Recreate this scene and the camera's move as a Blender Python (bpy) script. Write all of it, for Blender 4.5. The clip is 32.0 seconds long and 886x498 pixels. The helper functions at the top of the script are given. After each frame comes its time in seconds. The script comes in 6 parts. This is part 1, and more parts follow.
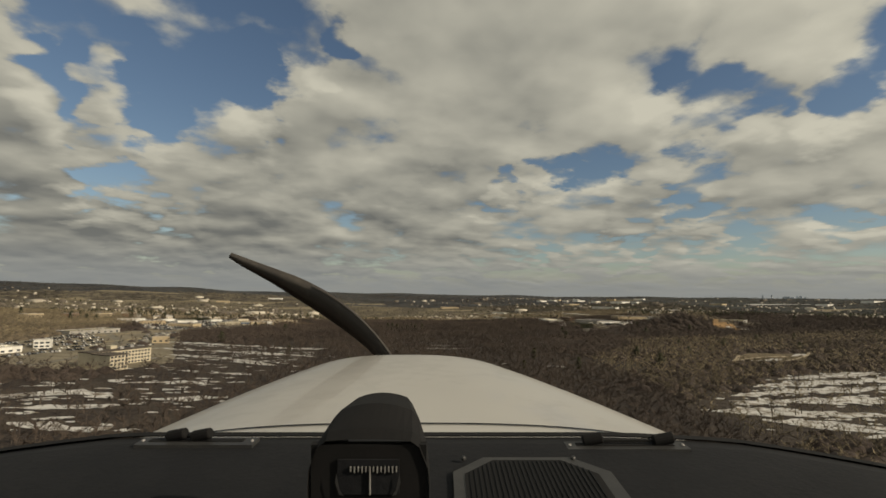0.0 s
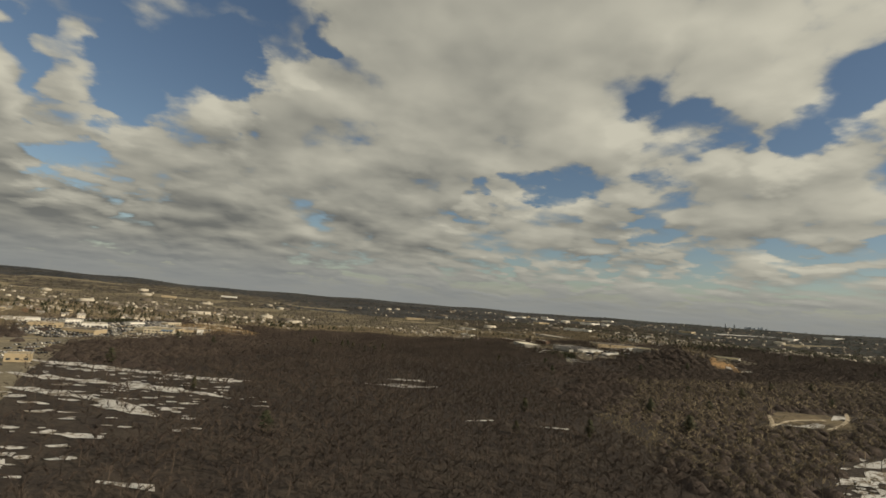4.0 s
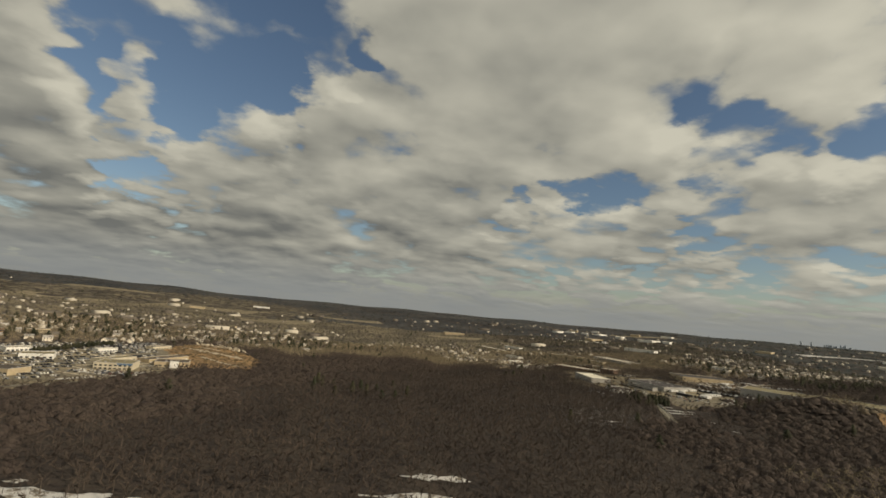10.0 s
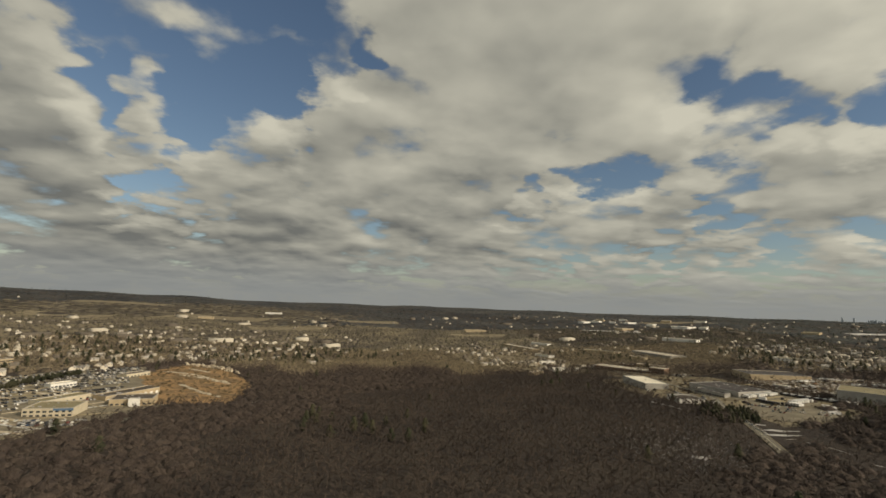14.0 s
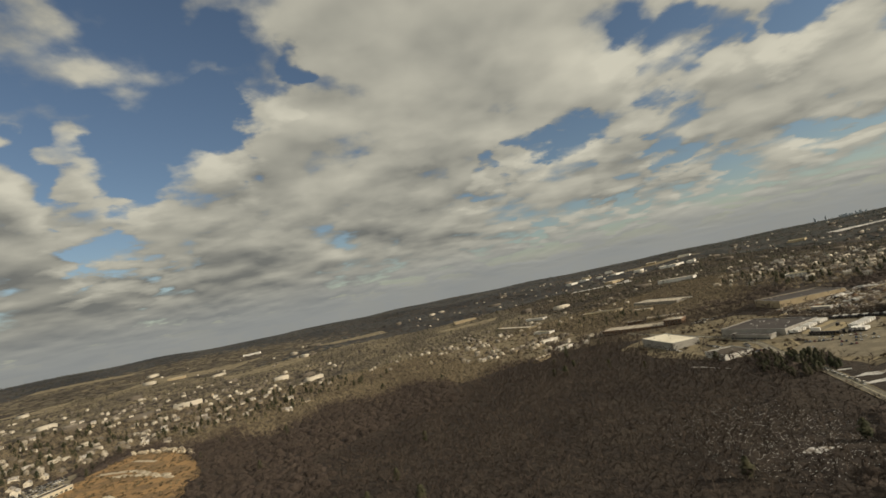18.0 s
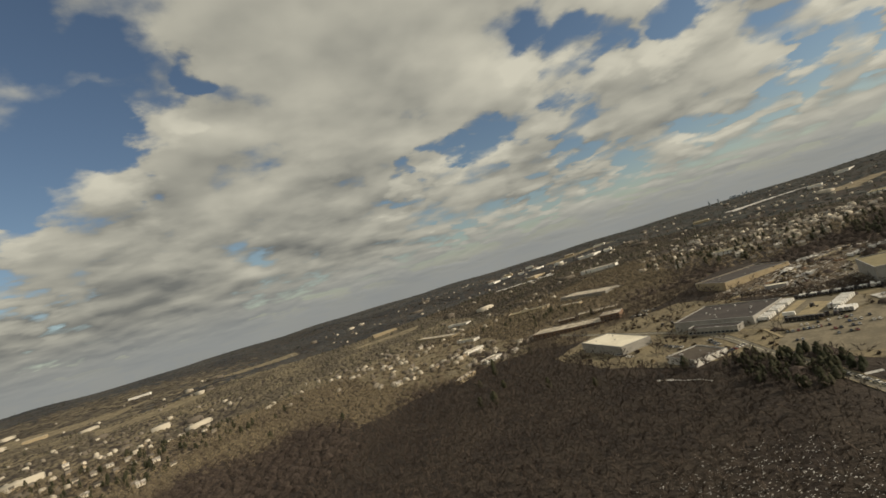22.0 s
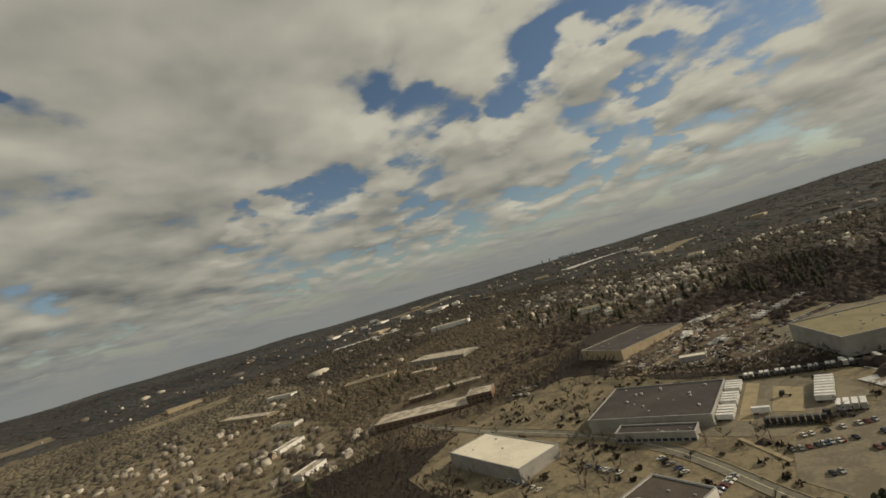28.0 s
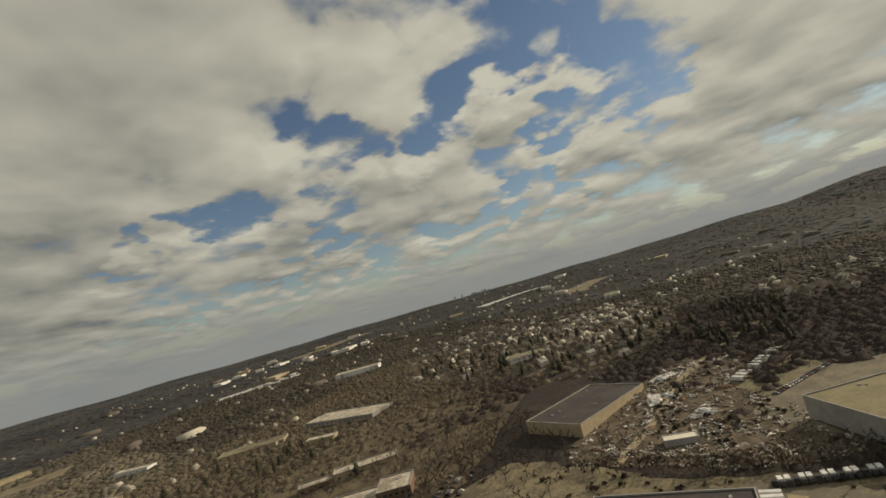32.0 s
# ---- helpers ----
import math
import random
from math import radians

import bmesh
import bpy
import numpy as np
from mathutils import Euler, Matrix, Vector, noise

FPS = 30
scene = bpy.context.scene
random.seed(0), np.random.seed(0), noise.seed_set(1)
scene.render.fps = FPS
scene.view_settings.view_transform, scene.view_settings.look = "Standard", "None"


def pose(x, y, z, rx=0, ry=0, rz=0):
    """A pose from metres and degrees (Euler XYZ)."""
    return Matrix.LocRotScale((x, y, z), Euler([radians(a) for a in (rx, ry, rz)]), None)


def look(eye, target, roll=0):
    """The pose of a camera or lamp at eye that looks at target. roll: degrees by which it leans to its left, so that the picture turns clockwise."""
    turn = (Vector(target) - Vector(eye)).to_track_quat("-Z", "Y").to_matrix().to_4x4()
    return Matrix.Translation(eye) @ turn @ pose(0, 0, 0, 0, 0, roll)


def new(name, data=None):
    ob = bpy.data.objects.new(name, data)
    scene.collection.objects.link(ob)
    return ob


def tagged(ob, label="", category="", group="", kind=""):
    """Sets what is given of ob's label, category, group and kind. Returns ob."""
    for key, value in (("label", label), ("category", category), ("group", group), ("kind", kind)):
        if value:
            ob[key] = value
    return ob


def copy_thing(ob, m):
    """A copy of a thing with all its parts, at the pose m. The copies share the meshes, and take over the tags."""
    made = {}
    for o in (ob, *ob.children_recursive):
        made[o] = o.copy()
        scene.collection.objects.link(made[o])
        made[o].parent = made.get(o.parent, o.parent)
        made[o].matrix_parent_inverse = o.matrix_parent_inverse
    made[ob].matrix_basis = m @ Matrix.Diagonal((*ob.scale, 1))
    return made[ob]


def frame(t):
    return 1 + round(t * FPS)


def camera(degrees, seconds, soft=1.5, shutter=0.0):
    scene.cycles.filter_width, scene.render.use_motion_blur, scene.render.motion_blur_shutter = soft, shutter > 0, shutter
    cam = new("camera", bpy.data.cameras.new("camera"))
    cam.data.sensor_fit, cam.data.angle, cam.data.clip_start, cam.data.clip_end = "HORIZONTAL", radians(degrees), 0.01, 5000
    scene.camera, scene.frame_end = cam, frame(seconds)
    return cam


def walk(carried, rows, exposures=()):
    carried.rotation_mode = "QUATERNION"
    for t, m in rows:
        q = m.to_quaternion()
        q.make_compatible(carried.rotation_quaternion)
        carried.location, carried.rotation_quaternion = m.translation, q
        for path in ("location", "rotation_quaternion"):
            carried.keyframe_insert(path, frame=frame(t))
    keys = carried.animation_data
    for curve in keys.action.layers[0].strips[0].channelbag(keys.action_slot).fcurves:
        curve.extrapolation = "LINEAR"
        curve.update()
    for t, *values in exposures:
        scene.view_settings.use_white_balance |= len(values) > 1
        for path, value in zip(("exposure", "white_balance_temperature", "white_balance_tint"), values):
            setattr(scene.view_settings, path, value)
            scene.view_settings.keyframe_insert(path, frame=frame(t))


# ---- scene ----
cam = camera(86.0, 32.0, soft=1.6)
PATH = [
    (0, (-0.05, -0.02, 63.05), (16.43, 98.16, 72.48), 1.02),
    (0.5, (1.62, 15.67, 64.73), (19.27, 113.59, 74.75), -2.72),
    (1, (3.18, 31.32, 66.41), (21.30, 129.10, 76.92), -3.53),
    (1.5, (4.55, 46.75, 68.15), (25.09, 144.14, 77.83), -2.70),
    (2, (6.04, 61.63, 69.87), (28.91, 158.50, 79.51), -1.40),
    (2.5, (8.00, 75.91, 71.52), (31.22, 172.65, 81.62), 2.06),
    (3, (10.42, 89.70, 73.16), (34.01, 186.34, 83.33), 1.24),
    (3.5, (12.97, 103.35, 74.85), (36.39, 199.93, 86.02), 4.90),
    (5.5, (29.13, 153.72, 84.44), (48.70, 251.07, 96.28), 3.21),
    (6, (32.70, 169.66, 86.60), (51.23, 267.22, 98.38), 4.00),
    (6.5, (36.28, 186.07, 88.70), (54.97, 283.67, 99.82), 3.24),
    (7, (39.55, 202.86, 90.64), (58.68, 300.49, 100.72), 0.73),
    (7.5, (42.37, 220.06, 92.31), (60.30, 317.93, 102.38), 1.45),
    (8, (44.79, 237.32, 93.68), (61.14, 335.44, 103.94), 2.41),
    (8.5, (46.89, 254.21, 94.79), (62.29, 352.55, 104.47), 3.08),
    (9, (48.87, 270.56, 95.69), (63.92, 368.90, 105.89), 3.58),
    (9.5, (51.03, 286.43, 96.49), (66.03, 384.65, 107.82), 3.97),
    (10, (53.18, 302.07, 97.27), (67.44, 400.26, 109.76), 5.25),
    (10.5, (55.23, 317.59, 98.14), (68.65, 415.88, 110.83), 3.94),
    (11, (57.14, 333.02, 99.18), (70.42, 431.36, 111.59), 4.34),
    (11.5, (58.88, 348.27, 100.42), (72.75, 446.52, 112.84), 2.84),
    (12, (60.50, 363.39, 101.86), (74.45, 461.63, 114.35), 1.52),
    (12.5, (62.29, 378.53, 103.44), (75.58, 476.87, 115.79), 1.36),
    (13, (64.14, 393.66, 105.12), (76.62, 492.13, 117.29), 2.43),
    (13.5, (66.20, 408.68, 106.86), (77.88, 507.31, 118.56), 2.40),
    (15.5, (75.20, 464.95, 114.32), (87.35, 563.76, 123.76), -1.98),
    (16, (79.10, 479.11, 115.58), (92.03, 577.83, 124.99), -5.72),
    (16.5, (83.45, 493.45, 116.73), (96.91, 592.13, 125.82), -8.45),
    (17, (88.06, 508.59, 117.70), (102.26, 607.18, 126.48), -8.29),
    (17.5, (92.98, 524.87, 118.41), (108.43, 623.24, 127.62), -9.02),
    (18, (98.42, 541.84, 118.85), (115.15, 640.01, 127.92), -11.75),
    (18.5, (104.59, 559.13, 119.06), (122.28, 657.26, 126.62), -14.52),
    (19, (111.41, 576.62, 119.01), (130.55, 674.51, 126.06), -16.26),
    (19.5, (118.68, 594.29, 118.67), (140.05, 691.77, 125.19), -16.64),
    (20, (126.40, 611.91, 118.07), (150.79, 708.71, 123.89), -16.25),
    (20.5, (134.39, 629.30, 117.31), (161.62, 725.38, 122.42), -17.79),
    (21, (142.65, 646.05, 116.45), (171.91, 741.53, 121.66), -18.46),
    (21.5, (151.03, 662.14, 115.57), (181.83, 757.10, 121.44), -17.99),
    (22, (159.30, 677.84, 114.79), (191.60, 772.27, 121.09), -16.84),
    (22.5, (167.28, 693.51, 114.16), (201.45, 787.27, 120.69), -15.86),
    (23, (175.06, 709.14, 113.77), (211.60, 801.96, 120.77), -17.13),
    (23.5, (182.69, 724.74, 113.66), (221.55, 816.62, 120.57), -16.52),
    (24, (190.33, 740.21, 113.79), (231.51, 831.11, 120.25), -15.49),
    (24.5, (198.01, 755.59, 113.97), (241.99, 845.04, 122.04), -16.10),
    (26.5, (229.88, 812.77, 115.93), (286.42, 894.93, 123.21), -17.36),
    (27, (238.20, 825.69, 116.39), (294.27, 908.22, 123.09), -16.63),
    (27.5, (246.54, 838.40, 116.89), (305.40, 918.94, 123.89), -16.32),
    (28, (254.82, 850.80, 117.47), (316.61, 929.06, 125.05), -15.93),
    (28.5, (263.03, 862.93, 118.17), (327.08, 939.26, 126.56), -15.09),
    (29, (271.32, 874.98, 119.17), (337.12, 949.79, 127.77), -13.99),
    (29.5, (279.90, 886.99, 120.53), (346.85, 960.81, 128.78), -14.59),
    (30, (288.93, 898.69, 122.14), (358.15, 970.27, 131.33), -14.81),
    (30.5, (298.72, 909.56, 123.86), (368.65, 980.55, 132.26), -14.69),
    (31, (309.19, 920.21, 125.67), (381.33, 988.96, 134.00), -15.98),
    (31.5, (320.03, 930.73, 127.50), (393.10, 998.59, 135.02), -16.22),
    (32, (331.00, 941.20, 129.31), (406.83, 1005.68, 138.85), -15.37),
]

walk(cam, [(t, look(eye, target, roll)) for t, eye, target, roll in PATH],
     exposures=((0, 0.05), (13, 0.08), (20, 0.15), (24, 0.1), (27, -0.1), (30, -0.06), (32, 0.0)))

# ---------------------------------------------------------------- light
SUN_AZ = radians(122)      # clockwise from +y
SUN_EL = radians(27)
sun_dir = Vector((math.sin(SUN_AZ) * math.cos(SUN_EL), math.cos(SUN_AZ) * math.cos(SUN_EL), math.sin(SUN_EL)))
sun = new("sun", bpy.data.lights.new("sun", "SUN"))
sun.data.energy, sun.data.angle, sun.data.color = 3.4, radians(0.6), (1.0, 0.86, 0.66)
sun.matrix_world = look((0, 0, 900), Vector((0, 0, 900)) - sun_dir)


class Nodes:
    """Short hand for building a node tree."""

    def __init__(self, tree):
        self.tree = tree

    def add(self, kind, **sets):
        n = self.tree.nodes.new(kind)
        for key, value in sets.items():
            if key in n.inputs:
                self.put(n.inputs[key], value)
            else:
                setattr(n, key, value)
        return n

    def put(self, socket, value):
        if isinstance(value, bpy.types.NodeSocket):
            self.tree.links.new(value, socket)
        else:
            socket.default_value = value

    def math(self, op, a, b=0.0, c=0.0, clamp=False):
        n = self.tree.nodes.new("ShaderNodeMath")
        n.operation, n.use_clamp = op, clamp
        for socket, value in zip(n.inputs, (a, b, c)):
            self.put(socket, value)
        return n.outputs[0]

    def vec(self, op, a, b=(0, 0, 0)):
        n = self.tree.nodes.new("ShaderNodeVectorMath")
        n.operation = op
        self.put(n.inputs[0], a)
        self.put(n.inputs[1], b)
        return n.outputs["Value"] if op in ("DOT_PRODUCT", "LENGTH") else n.outputs[0]

    def step(self, value, low, high, a=0.0, b=1.0):
        n = self.tree.nodes.new("ShaderNodeMapRange")
        n.interpolation_type = "SMOOTHSTEP"
        for key, v in (("Value", value), ("From Min", low), ("From Max", high), ("To Min", a), ("To Max", b)):
            self.put(n.inputs[key], v)
        return n.outputs[0]

    def mix(self, fac, a, b):
        n = self.tree.nodes.new("ShaderNodeMix")
        n.data_type = "RGBA"
        self.put(n.inputs[0], fac)
        for socket, v in ((n.inputs[6], a), (n.inputs[7], b)):
            self.put(socket, v if isinstance(v, bpy.types.NodeSocket) else (*v, 1))
        return n.outputs[2]

    def noise(self, vector, scale, detail=4.0, rough=0.55, lift=0.0):
        n = self.tree.nodes.new("ShaderNodeTexNoise")
        n.inputs["Scale"].default_value, n.inputs["Detail"].default_value = scale, detail
        n.inputs["Roughness"].default_value = rough
        n.inputs["Distortion"].default_value = lift
        if vector is not None:
            self.put(n.inputs["Vector"], vector)
        return n.outputs[0]


def bearing(az, el):
    a, e = radians(az), radians(el)
    return (math.sin(a) * math.cos(e), math.cos(a) * math.cos(e), math.sin(e))


# the broken cloud layer: azimuth, elevation and radius of its gaps and banks, in degrees
GAPS_WEST = [
    (-18, 26.5, 7), (-29, 25, 5.5), (-9, 28.5, 4.2), (-22, 19.5, 4.2), (-13.5, 22.5, 3.4), (-22.5, 15.5, 2.6), (-32, 18.6, 2.8), (-20, 34, 5),
    (-24.5, 9.6, 2.7), (-27.5, 10.8, 2.2), (-3.5, 29, 2.0), (21, 4.4, 2.0), (17, 11.6, 1.7),
]
GAPS_EAST = [
    (39, 18.6, 3.1), (44, 20.2, 2.7), (28, 15.6, 2.6), (24.5, 15.4, 1.7), (21, 15.0, 2.0), (38, 11.4, 2.7), (31, 5.2, 2.0), (41, 5.6, 2.4), (49, 6.4, 2.2),
    (51, 18.4, 2.6), (56, 22.5, 4.0), (60, 27, 4.0), (66, 26, 3.2), (72, 23.5, 3.8), (75.5, 18.6, 4.0), (70.5, 15.6, 3.0), (66, 16.5, 2.2), (58, 8.6, 2.2), (66, 8.8, 2.0),
]
BANKS = [
    (12, 25, 9), (29, 23, 6.5), (-5, 21, 5), (14, 15.5, 5.5), (2, 13, 5), (45, 27, 5), (37, 28, 4), (47, 13.5, 4.2), (-27.5, 20.6, 2.4), (-33, 13.8, 4.5), (-37, 16, 5), (-37, 22, 3.2),
    (26, 33, 9), (8, 36, 9), (64, 21.5, 3.0), (60, 17.6, 2.6), (53, 13.0, 4.0), (86, 14, 6), (93, 19, 8), (80, 10.5, 4.0), (32, 10.5, 3), (-12, 14, 4), (-14, 8, 4), (9, 8.5, 5), (70, 11.5, 3), (-10, 5, 7), (-30, 5, 6), (-22, 5.5, 4),
]


def build_world():
    world = bpy.data.worlds.new("sky")
    scene.world = world
    world.use_nodes = True
    n = Nodes(world.node_tree)
    world.node_tree.nodes.clear()
    out = n.add("ShaderNodeOutputWorld")
    d = n.vec("NORMALIZE", n.add("ShaderNodeTexCoord").outputs["Generated"])
    up = n.math("MAXIMUM", n.add("ShaderNodeSeparateXYZ", Vector=d).outputs[2], 0.0)

    def scaled(v, s):
        node = n.vec("SCALE", v).node
        n.put(node.inputs["Scale"], s)
        return node.outputs[0]

    def deck(way, lift):
        """Where a line of sight meets the flat base of the cloud layer."""
        sep = n.add("ShaderNodeSeparateXYZ", Vector=way)
        low = n.math("ADD", n.math("MAXIMUM", sep.outputs[2], 0.0), lift)
        return n.add("ShaderNodeCombineXYZ", X=n.math("DIVIDE", sep.outputs[0], low), Y=n.math("DIVIDE", sep.outputs[1], low)).outputs[0]

    def thickness(way, detail):
        flat = deck(way, 0.20)
        swirl = n.add("ShaderNodeTexNoise", Vector=flat, Scale=3.6, Detail=6.0).outputs[1]
        bent = n.vec("NORMALIZE", n.vec("ADD", way, scaled(n.vec("SUBTRACT", swirl, (0.5, 0.5, 0.5)), 0.30)))
        form = None
        for forms, weight in ((GAPS_WEST, -0.30), (GAPS_EAST, -0.30), (BANKS, 0.25)):
            for az, el, size in forms:
                dot = n.vec("DOT_PRODUCT", bent, bearing(az, el))
                blob = n.step(dot, math.cos(radians(size * 1.35)), math.cos(radians(size * 0.35)), 0.0, weight)
                form = blob if form is None else n.math("ADD", form, blob)
        form = n.math("MAXIMUM", n.math("MINIMUM", form, 0.36), -0.42)
        form = n.math("ADD", form, 0.60)
        return [n.math("ADD", form, n.math("MULTIPLY", n.math("SUBTRACT", n.noise(flat, 3.0, k, 0.51), 0.5), 1.7)) for k in detail]

    body, soft = thickness(d, (10.0, 2.6))
    sun_flat = Vector((sun_dir.x, sun_dir.y, 0)).normalized()
    above = n.vec("NORMALIZE", n.vec("ADD", d, scaled(n.add("ShaderNodeCombineXYZ", X=sun_flat.x * 0.10, Y=sun_flat.y * 0.10, Z=0.16).outputs[0], up)))
    over, = thickness(above, (2.6,))
    cover = n.step(body, 0.29, 0.66)
    # lit where the layer thins upwards and towards the sun, grey on the thick bases
    lit = n.math("ADD", n.math("MULTIPLY", n.math("SUBTRACT", soft, over), 0.68), n.math("MULTIPLY", n.math("SUBTRACT", body, soft), 0.30))
    thick = n.math("SUBTRACT", n.step(soft, 0.66, 1.20, 0.0, 0.14), n.step(up, 0.06, 0.42, -0.14, 0.06))
    sunward = n.math("MULTIPLY", n.math("SUBTRACT", n.vec("DOT_PRODUCT", d, tuple(sun_dir)), 0.2), 0.22)
    broad = n.math("MULTIPLY", n.math("SUBTRACT", n.noise(deck(d, 0.3), 2.0, 2.0, 0.4), 0.5), 0.7)
    tone = n.math("ADD", n.math("ADD", n.math("SUBTRACT", 0.61, thick), n.math("ADD", lit, broad)), sunward, clamp=True)
    cloud = n.mix(tone, (0.149, 0.151, 0.138), (0.552, 0.525, 0.425))
    # pale air towards the horizon
    cloud = n.mix(n.step(up, 0.0, 0.11, 0.85, 0.0), cloud, (0.240, 0.250, 0.242))
    cover = n.math("MAXIMUM", cover, n.step(up, 0.015, 0.075, 0.96, 0.0))
    sky = n.add("ShaderNodeTexSky", sky_type="NISHITA", sun_disc=False, sun_elevation=SUN_EL, sun_rotation=SUN_AZ, air_density=1.1, dust_density=0.4, ozone_density=1.2)
    blue = n.add("ShaderNodeBackground", Color=sky.outputs[0], Strength=0.061)
    grey = n.add("ShaderNodeBackground", Color=cloud, Strength=1.0)
    both = n.add("ShaderNodeMixShader")
    n.put(both.inputs[0], cover)
    n.put(both.inputs[1], blue.outputs[0])
    n.put(both.inputs[2], grey.outputs[0])
    n.put(out.inputs["Surface"], both.outputs[0])


build_world()

# ---------------------------------------------------------------- materials


def material(name, colour, second=None, size=1.0, rough=0.85, metal=0.0, bump=0.0, fine=0.0, vary=0.0, split=(0.4, 0.62), coat=0.0, twigs=0.0, single=False):
    """A surface of two colours mixed by noise of a given size in metres, with finer grain, relief, and change from piece to piece."""
    m = bpy.data.materials.new(name)
    m.use_nodes = True
    n = Nodes(m.node_tree)
    shader = m.node_tree.nodes["Principled BSDF"]
    shader.inputs["Roughness"].default_value, shader.inputs["Metallic"].default_value = rough, metal
    shader.inputs["Coat Weight"].default_value = coat
    shader.inputs["Specular IOR Level"].default_value = 0.3
    place = n.add("ShaderNodeNewGeometry").outputs["Position"]
    second = second or tuple(c * 0.72 for c in colour)
    big = n.noise(place, 1.0 / size, 5.0, 0.6)
    small = n.noise(place, 9.0 / size, 4.0, 0.6)
    shade = n.math("ADD", big, n.math("MULTIPLY", n.math("SUBTRACT", small, 0.5), 0.55))
    out = n.mix(n.step(shade, *split), colour, second)
    if vary:
        hsv = n.add("ShaderNodeHueSaturation", Color=out)
        info = n.add("ShaderNodeObjectInfo").outputs["Random"]
        n.put(hsv.inputs["Value"], n.math("ADD", n.math("MULTIPLY", info, 2 * vary), 1 - vary))
        out = hsv.outputs[0]
    n.put(shader.inputs["Base Color"], out)
    if bump:
        b = n.add("ShaderNodeBump", Strength=bump, Distance=size * 0.1, Height=small)
        n.put(shader.inputs["Normal"], b.outputs[0])
    if twigs:    # bundles of fine twigs: shaded as a soft crown, each twig a little lighter or darker
        geo = n.add("ShaderNodeNewGeometry")
        lean = n.vec("NORMALIZE", n.vec("ADD", n.vec("MULTIPLY", geo.outputs["Normal"], (0.3, 0.3, 0.3)), (0.25, -0.16, 0.9)))
        n.put(shader.inputs["Normal"], lean)
        hsv = n.add("ShaderNodeHueSaturation", Color=out)
        n.put(hsv.inputs["Value"], n.math("ADD", n.math("MULTIPLY", geo.outputs["Random Per Island"], 2 * twigs), 1 - twigs))
        n.put(shader.inputs["Base Color"], hsv.outputs[0])
    if single:
        n.put(shader.inputs["Base Color"], n.mix(n.step(n.add("ShaderNodeNewGeometry").outputs["Random Per Island"], 0.10, 0.62), colour, second))
    return m


MAT_ground = material("leaf_litter", (0.0361, 0.0279, 0.0230), (0.0541, 0.0426, 0.0328), 40, 0.95, bump=0.4)
MAT_snow = material("old_snow", (0.5890, 0.5747, 0.5415), (0.1805, 0.1492, 0.1092), 7, 0.7, bump=0.3, split=(0.50, 0.62))
MAT_asphalt = material("asphalt", (0.150, 0.136, 0.106), (0.190, 0.172, 0.134), 7, 0.9, bump=0.1)
MAT_lot = material("worn_asphalt", (0.1568, 0.1355, 0.0952), (0.2296, 0.1971, 0.1366), 14, 0.9)
MAT_grass = material("dry_grass", (0.245, 0.203, 0.125), (0.140, 0.116, 0.076), 22, 0.95, bump=0.3)
MAT_earth = material("orange_earth", (0.330, 0.205, 0.092), (0.180, 0.120, 0.062), 22, 0.95, bump=0.4)
MAT_mud = material("scrap_yard_earth", (0.085, 0.064, 0.042), (0.16, 0.125, 0.085), 8, 0.95, bump=0.4)
MAT_concrete = material("pale_concrete", (0.36, 0.295, 0.175), (0.27, 0.225, 0.14), 7, 0.9)
# cloud shadow over the valley woods is put into this darker twig colour
MAT_twig = material("cloud_shaded_twigs", (0.0636, 0.0488, 0.0400), (0.0918, 0.0710, 0.0555), 80, 0.95, twigs=0.42)
# lighter copy of the twigs, with sunlight put into the colour
MAT_twig_tan = material("sunlit_tan_twigs", (0.1552, 0.1265, 0.0805), (0.2587, 0.2104, 0.1299), 90, 0.95, twigs=0.42)
# aerial haze is mixed into this base colour as a slight blue
MAT_far_wood = material("haze_tinted_woodland", (0.0342, 0.0370, 0.0408), (0.0608, 0.0589, 0.0532), 330, 0.95)
# branch masses: the same painted pair, cloud-shaded here and sunlit below
MAT_crown = material("cloud_shaded_crowns", (0.0521, 0.0395, 0.0336), (0.0773, 0.0596, 0.0479), 9, 0.95, bump=0.8)
MAT_crown_tan = material("sunlit_tan_crowns", (0.1012, 0.0805, 0.0575), (0.1610, 0.1288, 0.0862), 9, 0.95, bump=0.8)
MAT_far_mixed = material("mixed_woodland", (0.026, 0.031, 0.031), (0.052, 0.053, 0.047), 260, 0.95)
MAT_far_homes = material("pale_far_walls", (0.52, 0.47, 0.38), (0.13, 0.11, 0.088), 24, 0.85, single=True)
MAT_bark = material("grey_bark", (0.13, 0.105, 0.082), (0.08, 0.064, 0.05), 0.6, 0.95)
MAT_pine = material("pine_needles", (0.034, 0.038, 0.020), (0.066, 0.062, 0.034), 20, 0.9)
MAT_white_roof = material("white_roof_membrane", (0.7790, 0.7220, 0.5795), (0.6745, 0.6175, 0.4845), 20, 0.8)
MAT_dark_roof = material("dark_roof_membrane", (0.054, 0.047, 0.045), (0.076, 0.067, 0.061), 18, 0.9)
MAT_brown_roof = material("brown_gravel_roof", (0.075, 0.062, 0.05), (0.10, 0.084, 0.066), 9, 0.9)
MAT_tan_roof = material("tan_gravel_roof", (0.25, 0.215, 0.125), (0.20, 0.172, 0.098), 22, 0.9)
MAT_grey_wall = material("grey_panel_wall", (0.36, 0.345, 0.31), (0.29, 0.275, 0.245), 6, 0.7)
MAT_white_wall = material("white_painted_wall", (0.80, 0.78, 0.72), (0.68, 0.66, 0.60), 5, 0.7)
